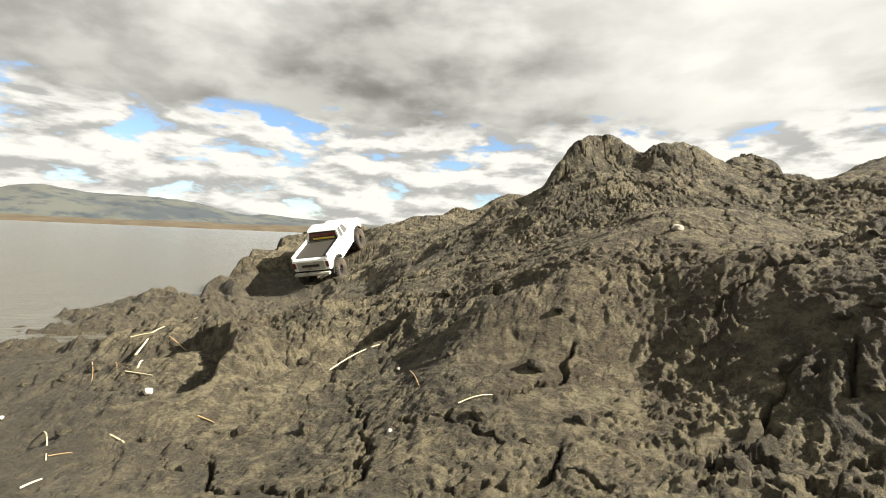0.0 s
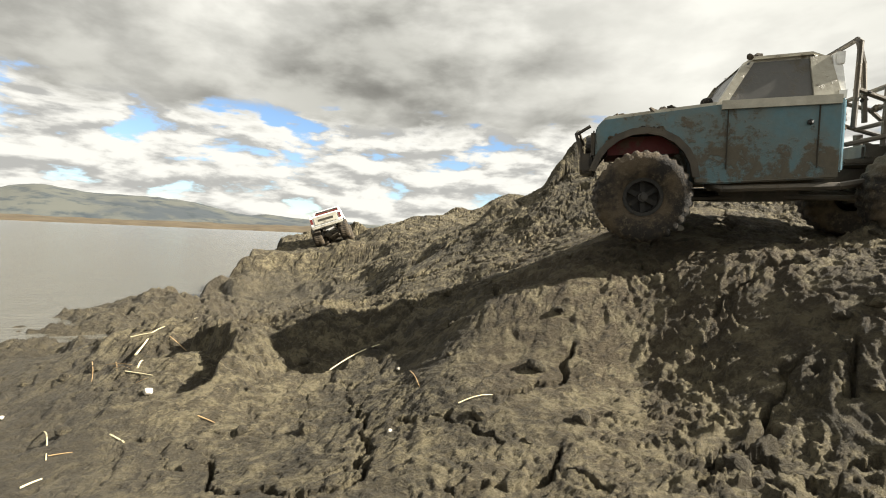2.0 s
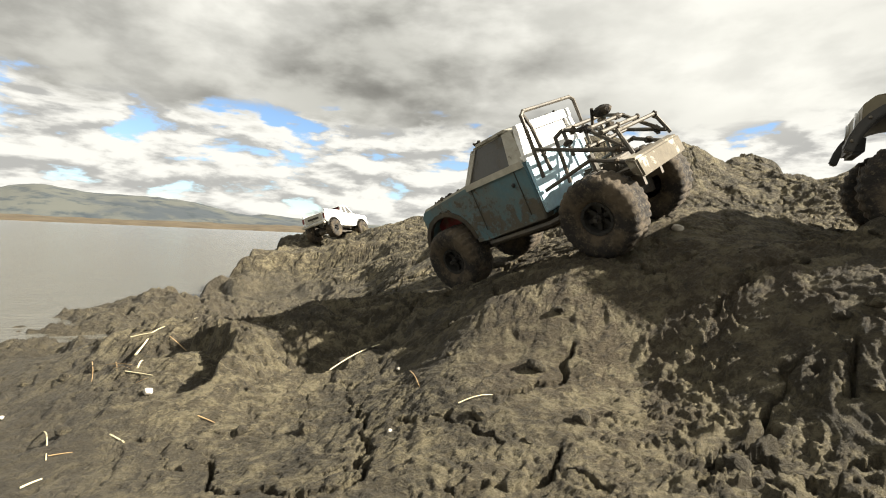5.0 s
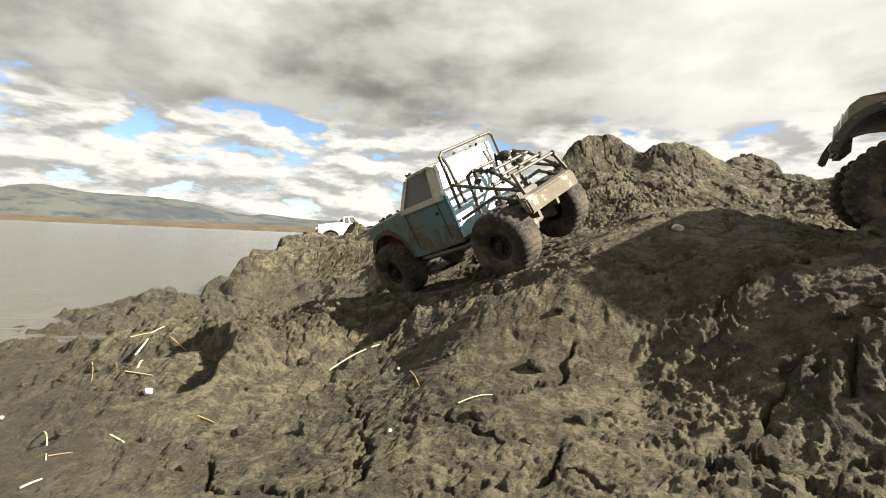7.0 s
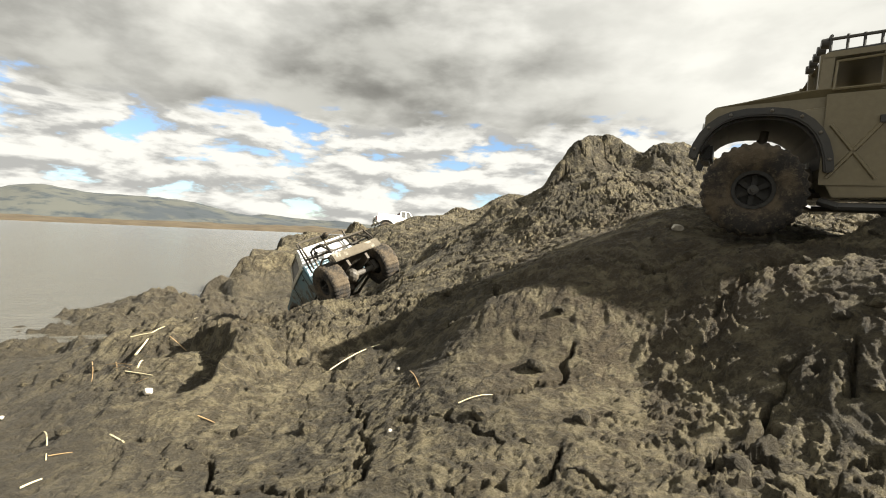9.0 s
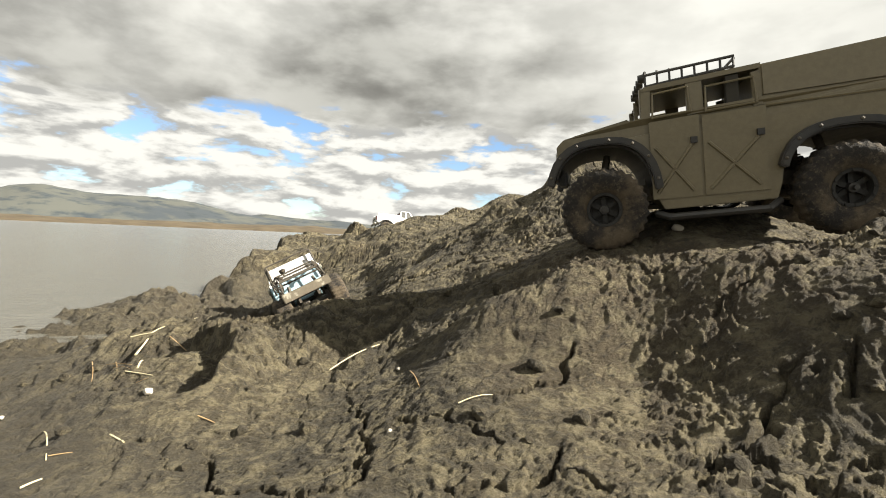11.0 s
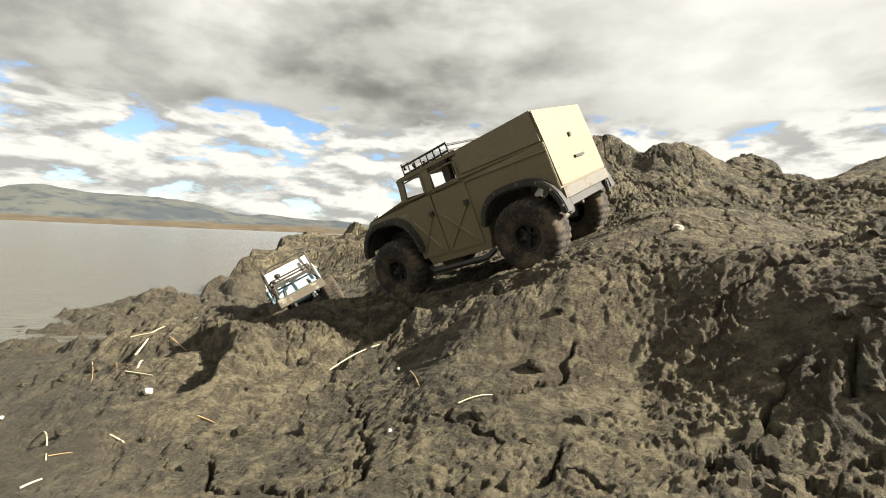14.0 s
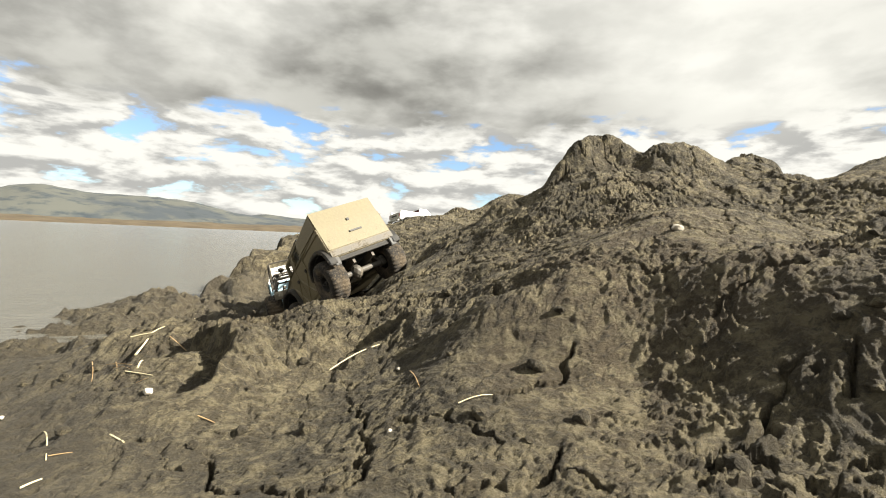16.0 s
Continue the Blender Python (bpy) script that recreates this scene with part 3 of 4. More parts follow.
def running_gear(truck, r, y, base, rim_mat):
    for x in (base / 2, -base / 2):
        bm = bmesh.new()
        tube(bm, [(x, -y, r), (x, y, r)], 0.0085, 10)
        bmesh.ops.create_icosphere(bm, subdivisions=2, radius=0.021, matrix=Matrix.Translation((x, 0.018, r)) @ Matrix.Diagonal((1.2, 0.9, 1.05, 1)))
        box(bm, x - 0.012, x + 0.012, -y + 0.02, -y + 0.035, r - 0.012, r + 0.02)
        box(bm, x - 0.012, x + 0.012, y - 0.035, y - 0.02, r - 0.012, r + 0.02)
        part("axle", bm, AXLE, truck, "grey cast axle with mud on it")
        for s in (1, -1):
            bm = bmesh.new()
            tube(bm, [(x, s * (y - 0.035), r + 0.01), (x * 0.93, s * 0.045, r + 0.085)], 0.006, 8)
            for i in range(6):
                k = 0.25 + 0.09 * i
                bmesh.ops.create_cone(bm, cap_ends=True, segments=10, radius1=0.010, radius2=0.010, depth=0.0025,
                                      matrix=Matrix.Translation((x * (1 - 0.07 * k), s * ((y - 0.035) * (1 - k) + 0.045 * k), r + 0.01 + 0.075 * k)))
            part("shock_absorber", bm, STEEL, truck)
            bm = bmesh.new()
            tube(bm, [(x, s * 0.05, r - 0.004), (x * 0.22, s * 0.032, r - 0.002)], 0.004, 6)
            part("link_rod", bm, STEEL, truck)
    bm = bmesh.new()
    for s in (1, -1):
        box(bm, -base / 2 - 0.05, base / 2 + 0.05, s * 0.034 - 0.004, s * 0.034 + 0.004, r + 0.015, r + 0.035)
    box(bm, -0.05, 0.05, -0.034, 0.034, r - 0.008, r + 0.018)
    box(bm, 0.02, 0.09, -0.03, 0.03, r + 0.02, r + 0.05)
    part("chassis", bm, STEEL, truck)
    bm = bmesh.new()
    tube(bm, [(base / 2, 0.018, r), (0.04, 0.012, r + 0.004)], 0.005, 8)
    part("drive_shaft", bm, STEEL, truck)
    bm = bmesh.new()
    tube(bm, [(-base / 2, 0.018, r), (-0.04, 0.012, r + 0.004)], 0.005, 8)
    part("drive_shaft", bm, STEEL, truck)
    return [wheel(truck, x, s * (y - 0.0), r, 0.056, rim_mat) for x in (base / 2, -base / 2) for s in (1, -1)]


def hollow(cx, rx, rz, a0, a1, steps=14, cz=0.066):
    """A squarish wheel arch."""
    out = []
    for i in range(steps + 1):
        a = radians(a0 + (a1 - a0) * i / steps)
        c, s = math.cos(a), math.sin(a)
        out.append((cx + rx * math.copysign(abs(c) ** 0.75, c), cz + rz * math.copysign(abs(s) ** 0.75, s)))
    return out


# ---- the tan utility truck ----
def utility_truck():
    ob = tagged(new("utility_truck"), "tan model utility truck with a black roof rack", "model truck")
    r, w = 0.0657, 0.112
    wheels = running_gear(ob, r, 0.106, 0.32, RIM)
    bm = bmesh.new()
    side = [(0.226, 0.140), (0.226, 0.172), (0.214, 0.183), (0.112, 0.197), (0.096, 0.198), (-0.062, 0.206), (-0.235, 0.208), (-0.241, 0.107), (-0.232, 0.105)]
    side += hollow(-0.16, 0.078, 0.086, 156, 6)
    side += [(-0.076, 0.060), (0.072, 0.058)]
    side += hollow(0.16, 0.076, 0.100, 175, 25)
    slab(bm, side, -w, w, lambda x, z: 1.0 if x < 0.1 else 1.0 - 0.10 * (x - 0.1) / 0.14)
    soften(bm, 0.003)
    part("body", bm, TAN, ob)
    # the closed rear of the body
    bm = bmesh.new()
    slab(bm, [(-0.062, 0.2055), (-0.062, 0.2525), (-0.228, 0.264), (-0.2345, 0.2075)], -w, w, lambda x, z: 1.0 - 0.05 * max(0, z - 0.2075) / 0.055)
    soften(bm, 0.003)
    part("rear_body", bm, TAN, ob)
    bm = bmesh.new()
    slab(bm, [(0.096, 0.239), (0.091, 0.245), (-0.064, 0.2545), (-0.064, 0.2475), (0.091, 0.238)], -w * 0.95, w * 0.95)
    part("roof", bm, TAN, ob)
    # black lining added under each arch, standing in for the shade inside
    for x, rz in ((0.16, 0.100), (-0.16, 0.086)):
        bm = bmesh.new()
        slab(bm, hollow(x, 0.0775, rz - 0.0005, 28, 168) + hollow(x, 0.074, rz - 0.004, 168, 28), -w * 0.985, w * 0.985)
        part("arch_shade", bm, BLACK, ob, "muddy black lining added under the arch for its shade")
    for s in (1, -1):
        for x0, x1, lean in ((0.098, 0.085, -0.003), (0.034, 0.012, 0.0), (-0.052, -0.064, 0.0)):
            bm = bmesh.new()
            slab(bm, [(x0, 0.194), (x0 + lean, 0.243), (x1 + lean, 0.245), (x1, 0.196)], s * w * 0.985, s * (w * 0.985 - 0.007), lambda x, z: 1.0 - 0.045 * max(0, z - 0.196) / 0.045)
            part("pillar", bm, TAN, ob)
        bm = bmesh.new()
        slab(bm, [(-0.020, 0.198), (-0.020, 0.243), (-0.036, 0.244), (-0.036, 0.199)], s * w * 0.93, s * (w * 0.93 - 0.012))
        part("seat_back", bm, SEAM, ob, "dark seat back behind the window")
        # doors, pressed crosses, seams
        for x0, x1 in ((0.088, 0.020), (0.016, -0.066)):
            bm = bmesh.new()
            slab(bm, [(x0, 0.074), (x0, 0.190), (x1, 0.193), (x1, 0.074)], s * (w + 0.0005), s * (w + 0.0022))
            door = part("door", bm, TAN, ob)
            bm = bmesh.new()
            for a, b in (((x0 - 0.008, 0.084), (x1 + 0.012, 0.150)), ((x0 - 0.008, 0.150), (x1 + 0.012, 0.084))):
                tube(bm, [(a[0], s * (w + 0.0025), a[1]), (b[0], s * (w + 0.0025), b[1])], 0.0026, 6)
            part("pressed_cross", bm, TAN, door)
            bm = bmesh.new()
            box(bm, x1 + 0.004, x1 + 0.013, s * (w + 0.0045) - 0.0025, s * (w + 0.0045) + 0.0025, 0.152, 0.161)
            part("door_handle", bm, BLACK, door, "small black door handle")
            bm = bmesh.new()
            tube(bm, [(x0 - 0.006, s * (w + 0.001), 0.196), (x0 - 0.008, s * w * 0.965, 0.232), (x1 + 0.012, s * w * 0.965, 0.236), (x1 + 0.010, s * (w + 0.001), 0.199), (x0 - 0.006, s * (w + 0.001), 0.196)], 0.0016, 5)
            part("window_frame", bm, TAN, door)
        bm = bmesh.new()
        tube(bm, [(0.082, s * (w - 0.004), 0.052), (0.066, s * (w + 0.006), 0.046), (-0.064, s * (w + 0.006), 0.047), (-0.078, s * (w - 0.004), 0.056)], 0.0055, 8)
        part("rock_slider", bm, BLACK, ob)
        bm = bmesh.new()
        tube(bm, [(-0.066, s * (w + 0.0005), 0.193), (-0.236, s * (w + 0.0005), 0.193)], 0.0018, 5)
        part("body_seam", bm, TAN, ob)
        for x in (0.16, -0.16):
            bm = bmesh.new()
            a0, a1 = (18, 172)
            rz = 0.100 if x > 0 else 0.086
            outer, inner = hollow(x, 0.087, rz + 0.010, a0, a1), hollow(x, 0.076, rz - 0.001, a0, a1)
            slab(bm, outer + inner[::-1], s * (w - 0.012), s * (w + 0.014))
            soften(bm, 0.002, 50)
            flare = part("fender_flare", bm, BLACK, ob, "black fender flare caked with mud")
            for px, pz in hollow(x, 0.082, rz + 0.005, a0 + 8, a1 - 8, 6):
                bm = bmesh.new()
                bmesh.ops.create_icosphere(bm, subdivisions=1, radius=0.0026, matrix=Matrix.Translation((px, s * (w + 0.0145), pz)))
                part("bolt", bm, AXLE, flare)
        bm = bmesh.new()
        box(bm, -0.243, -0.236, s * 0.100 - 0.010, s * 0.100 + 0.010, 0.082, 0.106)
        soften(bm, 0.002)
        part("mud_flap", bm, BLACK, ob)
        bm = bmesh.new()
        bmesh.ops.create_cone(bm, cap_ends=True, segments=16, radius1=0.011, radius2=0.011, depth=0.006, matrix=Matrix.Translation((0.227, s * 0.06, 0.157)) @ Matrix.Rotation(radians(90), 4, "Y"))
        part("headlight", bm, plain("lamp_lens", (0.5, 0.5, 0.48), 0.2, 0, 0.2), ob)
    # bonnet
    bm = bmesh.new()
    slab(bm, [(0.214, 0.1835), (0.200, 0.190), (0.112, 0.206), (0.112, 0.1975)], -0.075, 0.075)
    soften(bm, 0.003)
    part("bonnet", bm, TAN, ob)
    # windscreen frame with two openings
    bm = bmesh.new()
    for y in (-0.1, 0.0, 0.1):
        box(bm, 0.092, 0.098, y - 0.005, y + 0.005, 0.195, 0.243)
    box(bm, 0.092, 0.099, -0.105, 0.105, 0.193, 0.199)
    part("windscreen_frame", bm, TAN, ob)
    # tail: panel, lower strip, handle, scuffs
    bm = bmesh.new()
    slab(bm, [(-0.2425, 0.130), (-0.236, 0.209), (-0.2305, 0.262), (-0.228, 0.262), (-0.2335, 0.209), (-0.2395, 0.130)], -w * 0.96, w * 0.96)
    tail = part("tailgate", bm, muddy("scuffed_tan_paint", (0.185, 0.160, 0.092), 0.55, 0.42, 0.20), ob, "pale scuffed tan tail panel")
    bm = bmesh.new()
    slab(bm, [(-0.2445, 0.108), (-0.2435, 0.127), (-0.2395, 0.127), (-0.2405, 0.108)], -w * 0.98, w * 0.98)
    part("lower_strip", bm, AXLE, tail, "muddy grey lower strip")
    bm = bmesh.new()
    box(bm, -0.2435, -0.2375, -0.026, 0.016, 0.166, 0.171)
    part("handle", bm, BLACK, tail)
    bm = bmesh.new()
    box(bm, -0.2395, -0.2335, -0.004, 0.004, 0.205, 0.213)
    part("latch", bm, BLACK, tail)
    bm = bmesh.new()
    box(bm, 0.214, 0.232, -0.055, 0.055, 0.112, 0.139)
    soften(bm, 0.004)
    part("front_bumper", bm, BLACK, ob)
    # roof rack with a light bar
    bm = bmesh.new()
    z0, z1 = 0.254, 0.271
    for s in (1, -1):
        tube(bm, [(0.086, s * 0.085, z1 - 0.004), (-0.036, s * 0.085, z1 + 0.004)], 0.0022, 6)
        tube(bm, [(0.086, s * 0.085, z0 - 0.004), (-0.036, s * 0.085, z0 + 0.006)], 0.0022, 6)
        for i in range(8):
            x = 0.086 - 0.122 * i / 7
            tube(bm, [(x, s * 0.085, z0 - 0.007 + 0.010 * i / 7), (x, s * 0.085, z1)], 0.0018, 6)
    for i in range(8):
        x = 0.086 - 0.122 * i / 7
        tube(bm, [(x, -0.085, z0 - 0.004 + 0.010 * i / 7), (x, 0.085, z0 - 0.004 + 0.010 * i / 7)], 0.0018, 6)
    for x in (0.086, -0.036):
        tube(bm, [(x, -0.085, z1), (x, 0.085, z1)], 0.0022, 6)
    rack = part("roof_rack", bm, BLACK, ob, "black tubular roof rack")
    for i in range(5):
        bm = bmesh.new()
        bmesh.ops.create_cone(bm, cap_ends=True, segments=14, radius1=0.0075, radius2=0.006, depth=0.010, matrix=Matrix.Translation((0.090, -0.07 + 0.035 * i, 0.266)) @ Matrix.Rotation(radians(90), 4, "Y"))
        part("spotlight", bm, BLACK, rack)
    return ob, wheels


# ---- the teal crawler ----
def crawler_truck():
    ob = tagged(new("crawler_truck"), "mud-spattered teal and white model truck with an open tube-frame rear", "model truck")
    r, w = 0.0645, 0.100
    wheels = running_gear(ob, r, 0.094, 0.32, RIM)
    narrow = lambda x, z: 1.0 - 0.10 * max(0.0, x - 0.06) / 0.16
    bm = bmesh.new()
    side = [(0.222, 0.118), (0.222, 0.162), (0.212, 0.173), (0.068, 0.184), (-0.068, 0.186), (-0.068, 0.086), (0.070, 0.081)]
    side += arc(0.16, 0.088, 0.066, 185, 12, 10)
    slab(bm, side, -w, w, narrow)
    soften(bm, 0.006, 40)
    body = part("body", bm, TEAL, ob, "teal paint splashed with mud")
    bm = bmesh.new()
    slab(bm, [(0.220, 0.1655), (0.208, 0.178), (0.066, 0.1885), (0.060, 0.1845), (0.068, 0.1825), (0.21, 0.1705)], -w * 0.96, w * 0.96, narrow)
    soften(bm, 0.002)
    part("bonnet", bm, CREAM, ob, "cream bonnet with lumps of mud")
    # cab: pillars, roof, glass
    lean = lambda x, z: 1.0 - 0.18 * max(0.0, z - 0.186) / 0.06
    bm = bmesh.new()
    slab(bm, [(0.038, 0.236), (0.030, 0.246), (-0.040, 0.247), (-0.060, 0.238)], -w * 0.84, w * 0.84)
    soften(bm, 0.005)
    part("roof", bm, CREAM, ob, "cream roof with mud on it")
    for s in (1, -1):
        for quad in ([(0.072, 0.184), (0.038, 0.239), (0.026, 0.239), (0.060, 0.184)], [(-0.038, 0.184), (-0.036, 0.240), (-0.058, 0.240), (-0.068, 0.184)]):
            bm = bmesh.new()
            slab(bm, quad, s * w * 0.985, s * w * 0.86, lean)
            part("pillar", bm, CREAM, ob)
        bm = bmesh.new()
        slab(bm, [(0.061, 0.183), (0.028, 0.238), (-0.037, 0.238), (-0.039, 0.183)], s * w * 0.955, s * w * 0.93, lean)
        part("side_window", bm, DUSTY, ob, "dusty dark side window")
        bm = bmesh.new()
        box(bm, 0.066, -0.066, s * (w + 0.002) - 0.002, s * (w + 0.002) + 0.002, 0.177, 0.188)
        part("belt_trim", bm, CREAM, ob)
        for x in (-0.044, 0.058):
            bm = bmesh.new()
            tube(bm, [(x, s * (w + 0.0006), 0.100), (x, s * (w + 0.0006), 0.176)], 0.0009, 5)
            part("door_seam", bm, SEAM, ob)
        bm = bmesh.new()
        bmesh.ops.create_icosphere(bm, subdivisions=1, radius=0.004, matrix=Matrix.Translation((-0.034, s * (w + 0.002), 0.156)))
        part("door_handle", bm, BLACK, ob)
        bm = bmesh.new()
        slab(bm, arc(0.16, 0.088, 0.072, 12, 178, 10) + arc(0.16, 0.088, 0.063, 178, 12, 10), s * w * 0.90, s * (w * 0.93 + 0.006))
        part("wheel_arch", bm, STEEL, ob, "muddy wheel-arch lip")
        bm = bmesh.new()
        tube(bm, [(0.075, s * 0.084, 0.080), (0.06, s * 0.098, 0.074), (-0.07, s * 0.098, 0.076), (-0.15, s * 0.06, 0.088)], 0.005, 8)
        part("rock_slider", bm, STEEL, ob)
        bm = bmesh.new()
        bmesh.ops.create_icosphere(bm, subdivisions=2, radius=0.008, matrix=Matrix.Translation((0.076, s * 0.06, 0.194)) @ Matrix.Diagonal((1.0, 1.2, 0.8, 1)))
        part("mud_lump", bm, CAKED, ob, "lump of dark mud on the bonnet")
    bm = bmesh.new()
    slab(bm, [(0.066, 0.184), (0.034, 0.238), (0.031, 0.238), (0.062, 0.184)], -w * 0.84, w * 0.84)
    part("windscreen", bm, DUSTY, ob, "dusty dark windscreen")
    # the back of the cab: white upper, pale blue lower, open rear window
    bm = bmesh.new()
    box(bm, -0.0735, -0.0685, -w * 0.97, w * 0.97, 0.094, 0.184)
    soften(bm, 0.002)
    part("cab_back", bm, muddy("pale_blue_paint", (0.42, 0.62, 0.72), 0.35, 0.35, 0.12), ob, "pale blue cab back with white patches")
    bm = bmesh.new()
    for a in ((-0.97, 0.97, 0.184, 0.194), (-0.86, 0.86, 0.228, 0.243)):
        box(bm, -0.0725, -0.064, w * a[0], w * a[1], a[2], a[3])
    for s in (1, -1):
        slab(bm, [(-0.0725, 0.184), (-0.0705, 0.241), (-0.0605, 0.241), (-0.0625, 0.184)], s * w * 0.97, s * w * 0.76, lean)
    part("rear_window_frame", bm, SNOW, ob, "white rear window surround")
    bm = bmesh.new()
    box(bm, -0.066, -0.0645, -w * 0.76, w * 0.76, 0.193, 0.230)
    part("rear_window", bm, plain("milky_film", (0.62, 0.60, 0.58), 0.35, 0, 0.2), ob, "milky translucent rear window")
    # nose
    bm = bmesh.new()
    box(bm, 0.2205, 0.2285, -0.082, 0.082, 0.122, 0.160)
    soften(bm, 0.003)
    part("grille", bm, STEEL, ob, "mud-filled grille")
    for s in (1, -1):
        bm = bmesh.new()
        bmesh.ops.create_cone(bm, cap_ends=True, segments=14, radius1=0.012, radius2=0.012, depth=0.008, matrix=Matrix.Translation((0.231, s * 0.058, 0.142)) @ Matrix.Rotation(radians(90), 4, "Y"))
        part("headlight", bm, BLACK, ob)
    bm = bmesh.new()
    box(bm, 0.226, 0.244, -0.075, 0.075, 0.100, 0.128)
    soften(bm, 0.004)
    part("front_bumper", bm, STEEL, ob)
    bm = bmesh.new()
    tube(bm, [(0.240, 0.045, 0.126), (0.249, 0.045, 0.160), (0.247, 0.020, 0.166), (0.240, -0.01, 0.150)], 0.003, 6)
    tube(bm, [(0.249, 0.045, 0.160), (0.230, 0.05, 0.170)], 0.0025, 6)
    part("winch_hook", bm, STEEL, ob)
    bm = bmesh.new()
    box(bm, 0.110, 0.205, -0.070, 0.070, 0.125, 0.150)
    part("engine_bay", bm, RED, ob, "red plastic inside the wheel arch")
    # mud thrown up on the bonnet's edges, the wings and the roof
    rng = random.Random(11)
    for k in range(44):
        s = rng.choice((1, -1))
        x = rng.uniform(0.06, 0.222) if k % 4 else rng.uniform(-0.05, 0.03)
        y = s * rng.uniform(0.055, 0.096) * (1 - 0.10 * max(0.0, x - 0.06) / 0.16)
        z = 0.1885 - 0.0105 * (x - 0.066) / 0.142 if x > 0.05 else 0.2465
        if k % 3 == 1:
            a = radians(rng.uniform(20, 165))
            x, y, z = 0.16 + 0.070 * math.cos(a), s * 0.094, 0.088 + 0.070 * math.sin(a)
        y = min(abs(y), 0.075) * s if z > 0.22 else y
        bm = bmesh.new()
        q = rng.uniform(0.0028, 0.0065)
        bmesh.ops.create_icosphere(bm, subdivisions=1, radius=q, matrix=Matrix.Translation((x, y, z)) @ Euler((rng.random() * 6, rng.random() * 6, 0)).to_matrix().to_4x4() @ Matrix.Diagonal((1.5, 1.1, 0.6, 1)))
        part("mud_clot", bm, CAKED, ob)
    # tube frame behind the cab
    bars = {
        "cab_hoop": [(-0.085, 0.088, 0.150), (-0.088, 0.085, 0.252), (-0.088, 0.075, 0.258), (-0.088, -0.075, 0.258), (-0.088, -0.085, 0.252), (-0.085, -0.088, 0.150)],
        "middle_hoop": [(-0.125, 0.080, 0.140), (-0.128, 0.076, 0.212), (-0.140, 0.070, 0.222), (-0.140, -0.070, 0.222), (-0.128, -0.076, 0.212), (-0.125, -0.080, 0.140)],
        "rear_hoop": [(-0.245, 0.075, 0.160), (-0.232, 0.070, 0.196), (-0.232, -0.070, 0.196), (-0.245, -0.075, 0.160)],
        "top_rail": [(-0.140, 0.066, 0.222), (-0.180, 0.062, 0.216), (-0.232, 0.068, 0.172)],
        "top_rail.001": [(-0.140, -0.066, 0.222), (-0.180, -0.062, 0.216), (-0.232, -0.068, 0.172)],
        "side_rail": [(-0.086, 0.086, 0.196), (-0.170, 0.078, 0.190), (-0.240, 0.072, 0.166)],
        "side_rail.001": [(-0.086, -0.086, 0.196), (-0.170, -0.078, 0.190), (-0.240, -0.072, 0.166)],
        "lower_rail": [(-0.080, 0.086, 0.128), (-0.175, 0.078, 0.172), (-0.25, 0.070, 0.142)],
        "lower_rail.001": [(-0.080, -0.086, 0.128), (-0.175, -0.078, 0.172), (-0.25, -0.070, 0.142)],
        "brace": [(-0.088, 0.080, 0.254), (-0.095, 0.080, 0.230), (-0.100, 0.082, 0.160)],
        "cross_bar": [(-0.180, 0.062, 0.216), (-0.180, -0.062, 0.216)],
        "cross_bar.001": [(-0.170, 0.078, 0.190), (-0.170, -0.078, 0.190)],
        "cross_bar.002": [(-0.205, 0.066, 0.203), (-0.205, -0.066, 0.203)],
        "brace.001": [(-0.140, 0.066, 0.222), (-0.150, 0.078, 0.186)],
        "brace.002": [(-0.140, -0.066, 0.222), (-0.150, -0.078, 0.186)],
    }
    def settle(p):
        x, y, z = p
        k = min(1.0, max(0.0, (-x - 0.09) / 0.07))
        return (-0.09 + (x + 0.09) * 0.88 if x < -0.09 else x, y, z - 0.026 * k)

    bars = {name: [settle(p) for p in points] for name, points in bars.items()}
    for name, points in bars.items():
        bm = bmesh.new()
        tube(bm, points, 0.0032, 7)
        part(name.split(".")[0], bm, STEEL, ob, "muddy black steel tube" if name == "cab_hoop" else "")
    # lumps of mud stuck along the frame
    rng = random.Random(4)
    for _ in range(46):
        bm = bmesh.new()
        points = bars[rng.choice(list(bars))]
        k = rng.randrange(len(points) - 1)
        p = Vector(points[k]).lerp(Vector(points[k + 1]), rng.random())
        s = rng.uniform(0.003, 0.0075)
        bmesh.ops.create_icosphere(bm, subdivisions=1, radius=s, matrix=Matrix.Translation(p) @ Euler((rng.random() * 6, rng.random() * 6, 0)).to_matrix().to_4x4() @ Matrix.Diagonal((1, 1.5, 0.8, 1)))
        part("mud_clot", bm, CAKED, ob)
    bm = bmesh.new()
    tube(bm, [(-0.168, 0.04, 0.190), (-0.182, 0.05, 0.214)], 0.0025, 6)
    bmesh.ops.create_icosphere(bm, subdivisions=2, radius=0.011, matrix=Matrix.Translation((-0.192, 0.042, 0.206)) @ Matrix.Diagonal((1.4, 1, 0.8, 1)))
    part("work_lamp", bm, CAKED, ob, "mud-covered work lamp")
    bm = bmesh.new()
    slab(bm, [(-0.214, 0.130), (-0.232, 0.126), (-0.236, 0.096), (-0.220, 0.102)], -0.085, 0.085)
    soften(bm, 0.003)
    part("tail_plate", bm, muddy("dirty_cream", (0.34, 0.31, 0.24), 0.6, 0.8, 0.3), ob, "cream tail plate caked with mud")
    bm = bmesh.new()
    box(bm, -0.215, -0.09, -0.055, 0.055, 0.104, 0.112)
    box(bm, -0.18, -0.12, -0.036, 0.036, 0.112, 0.132)
    soften(bm, 0.003)
    part("load_tray", bm, STEEL, ob)
    return ob, wheels


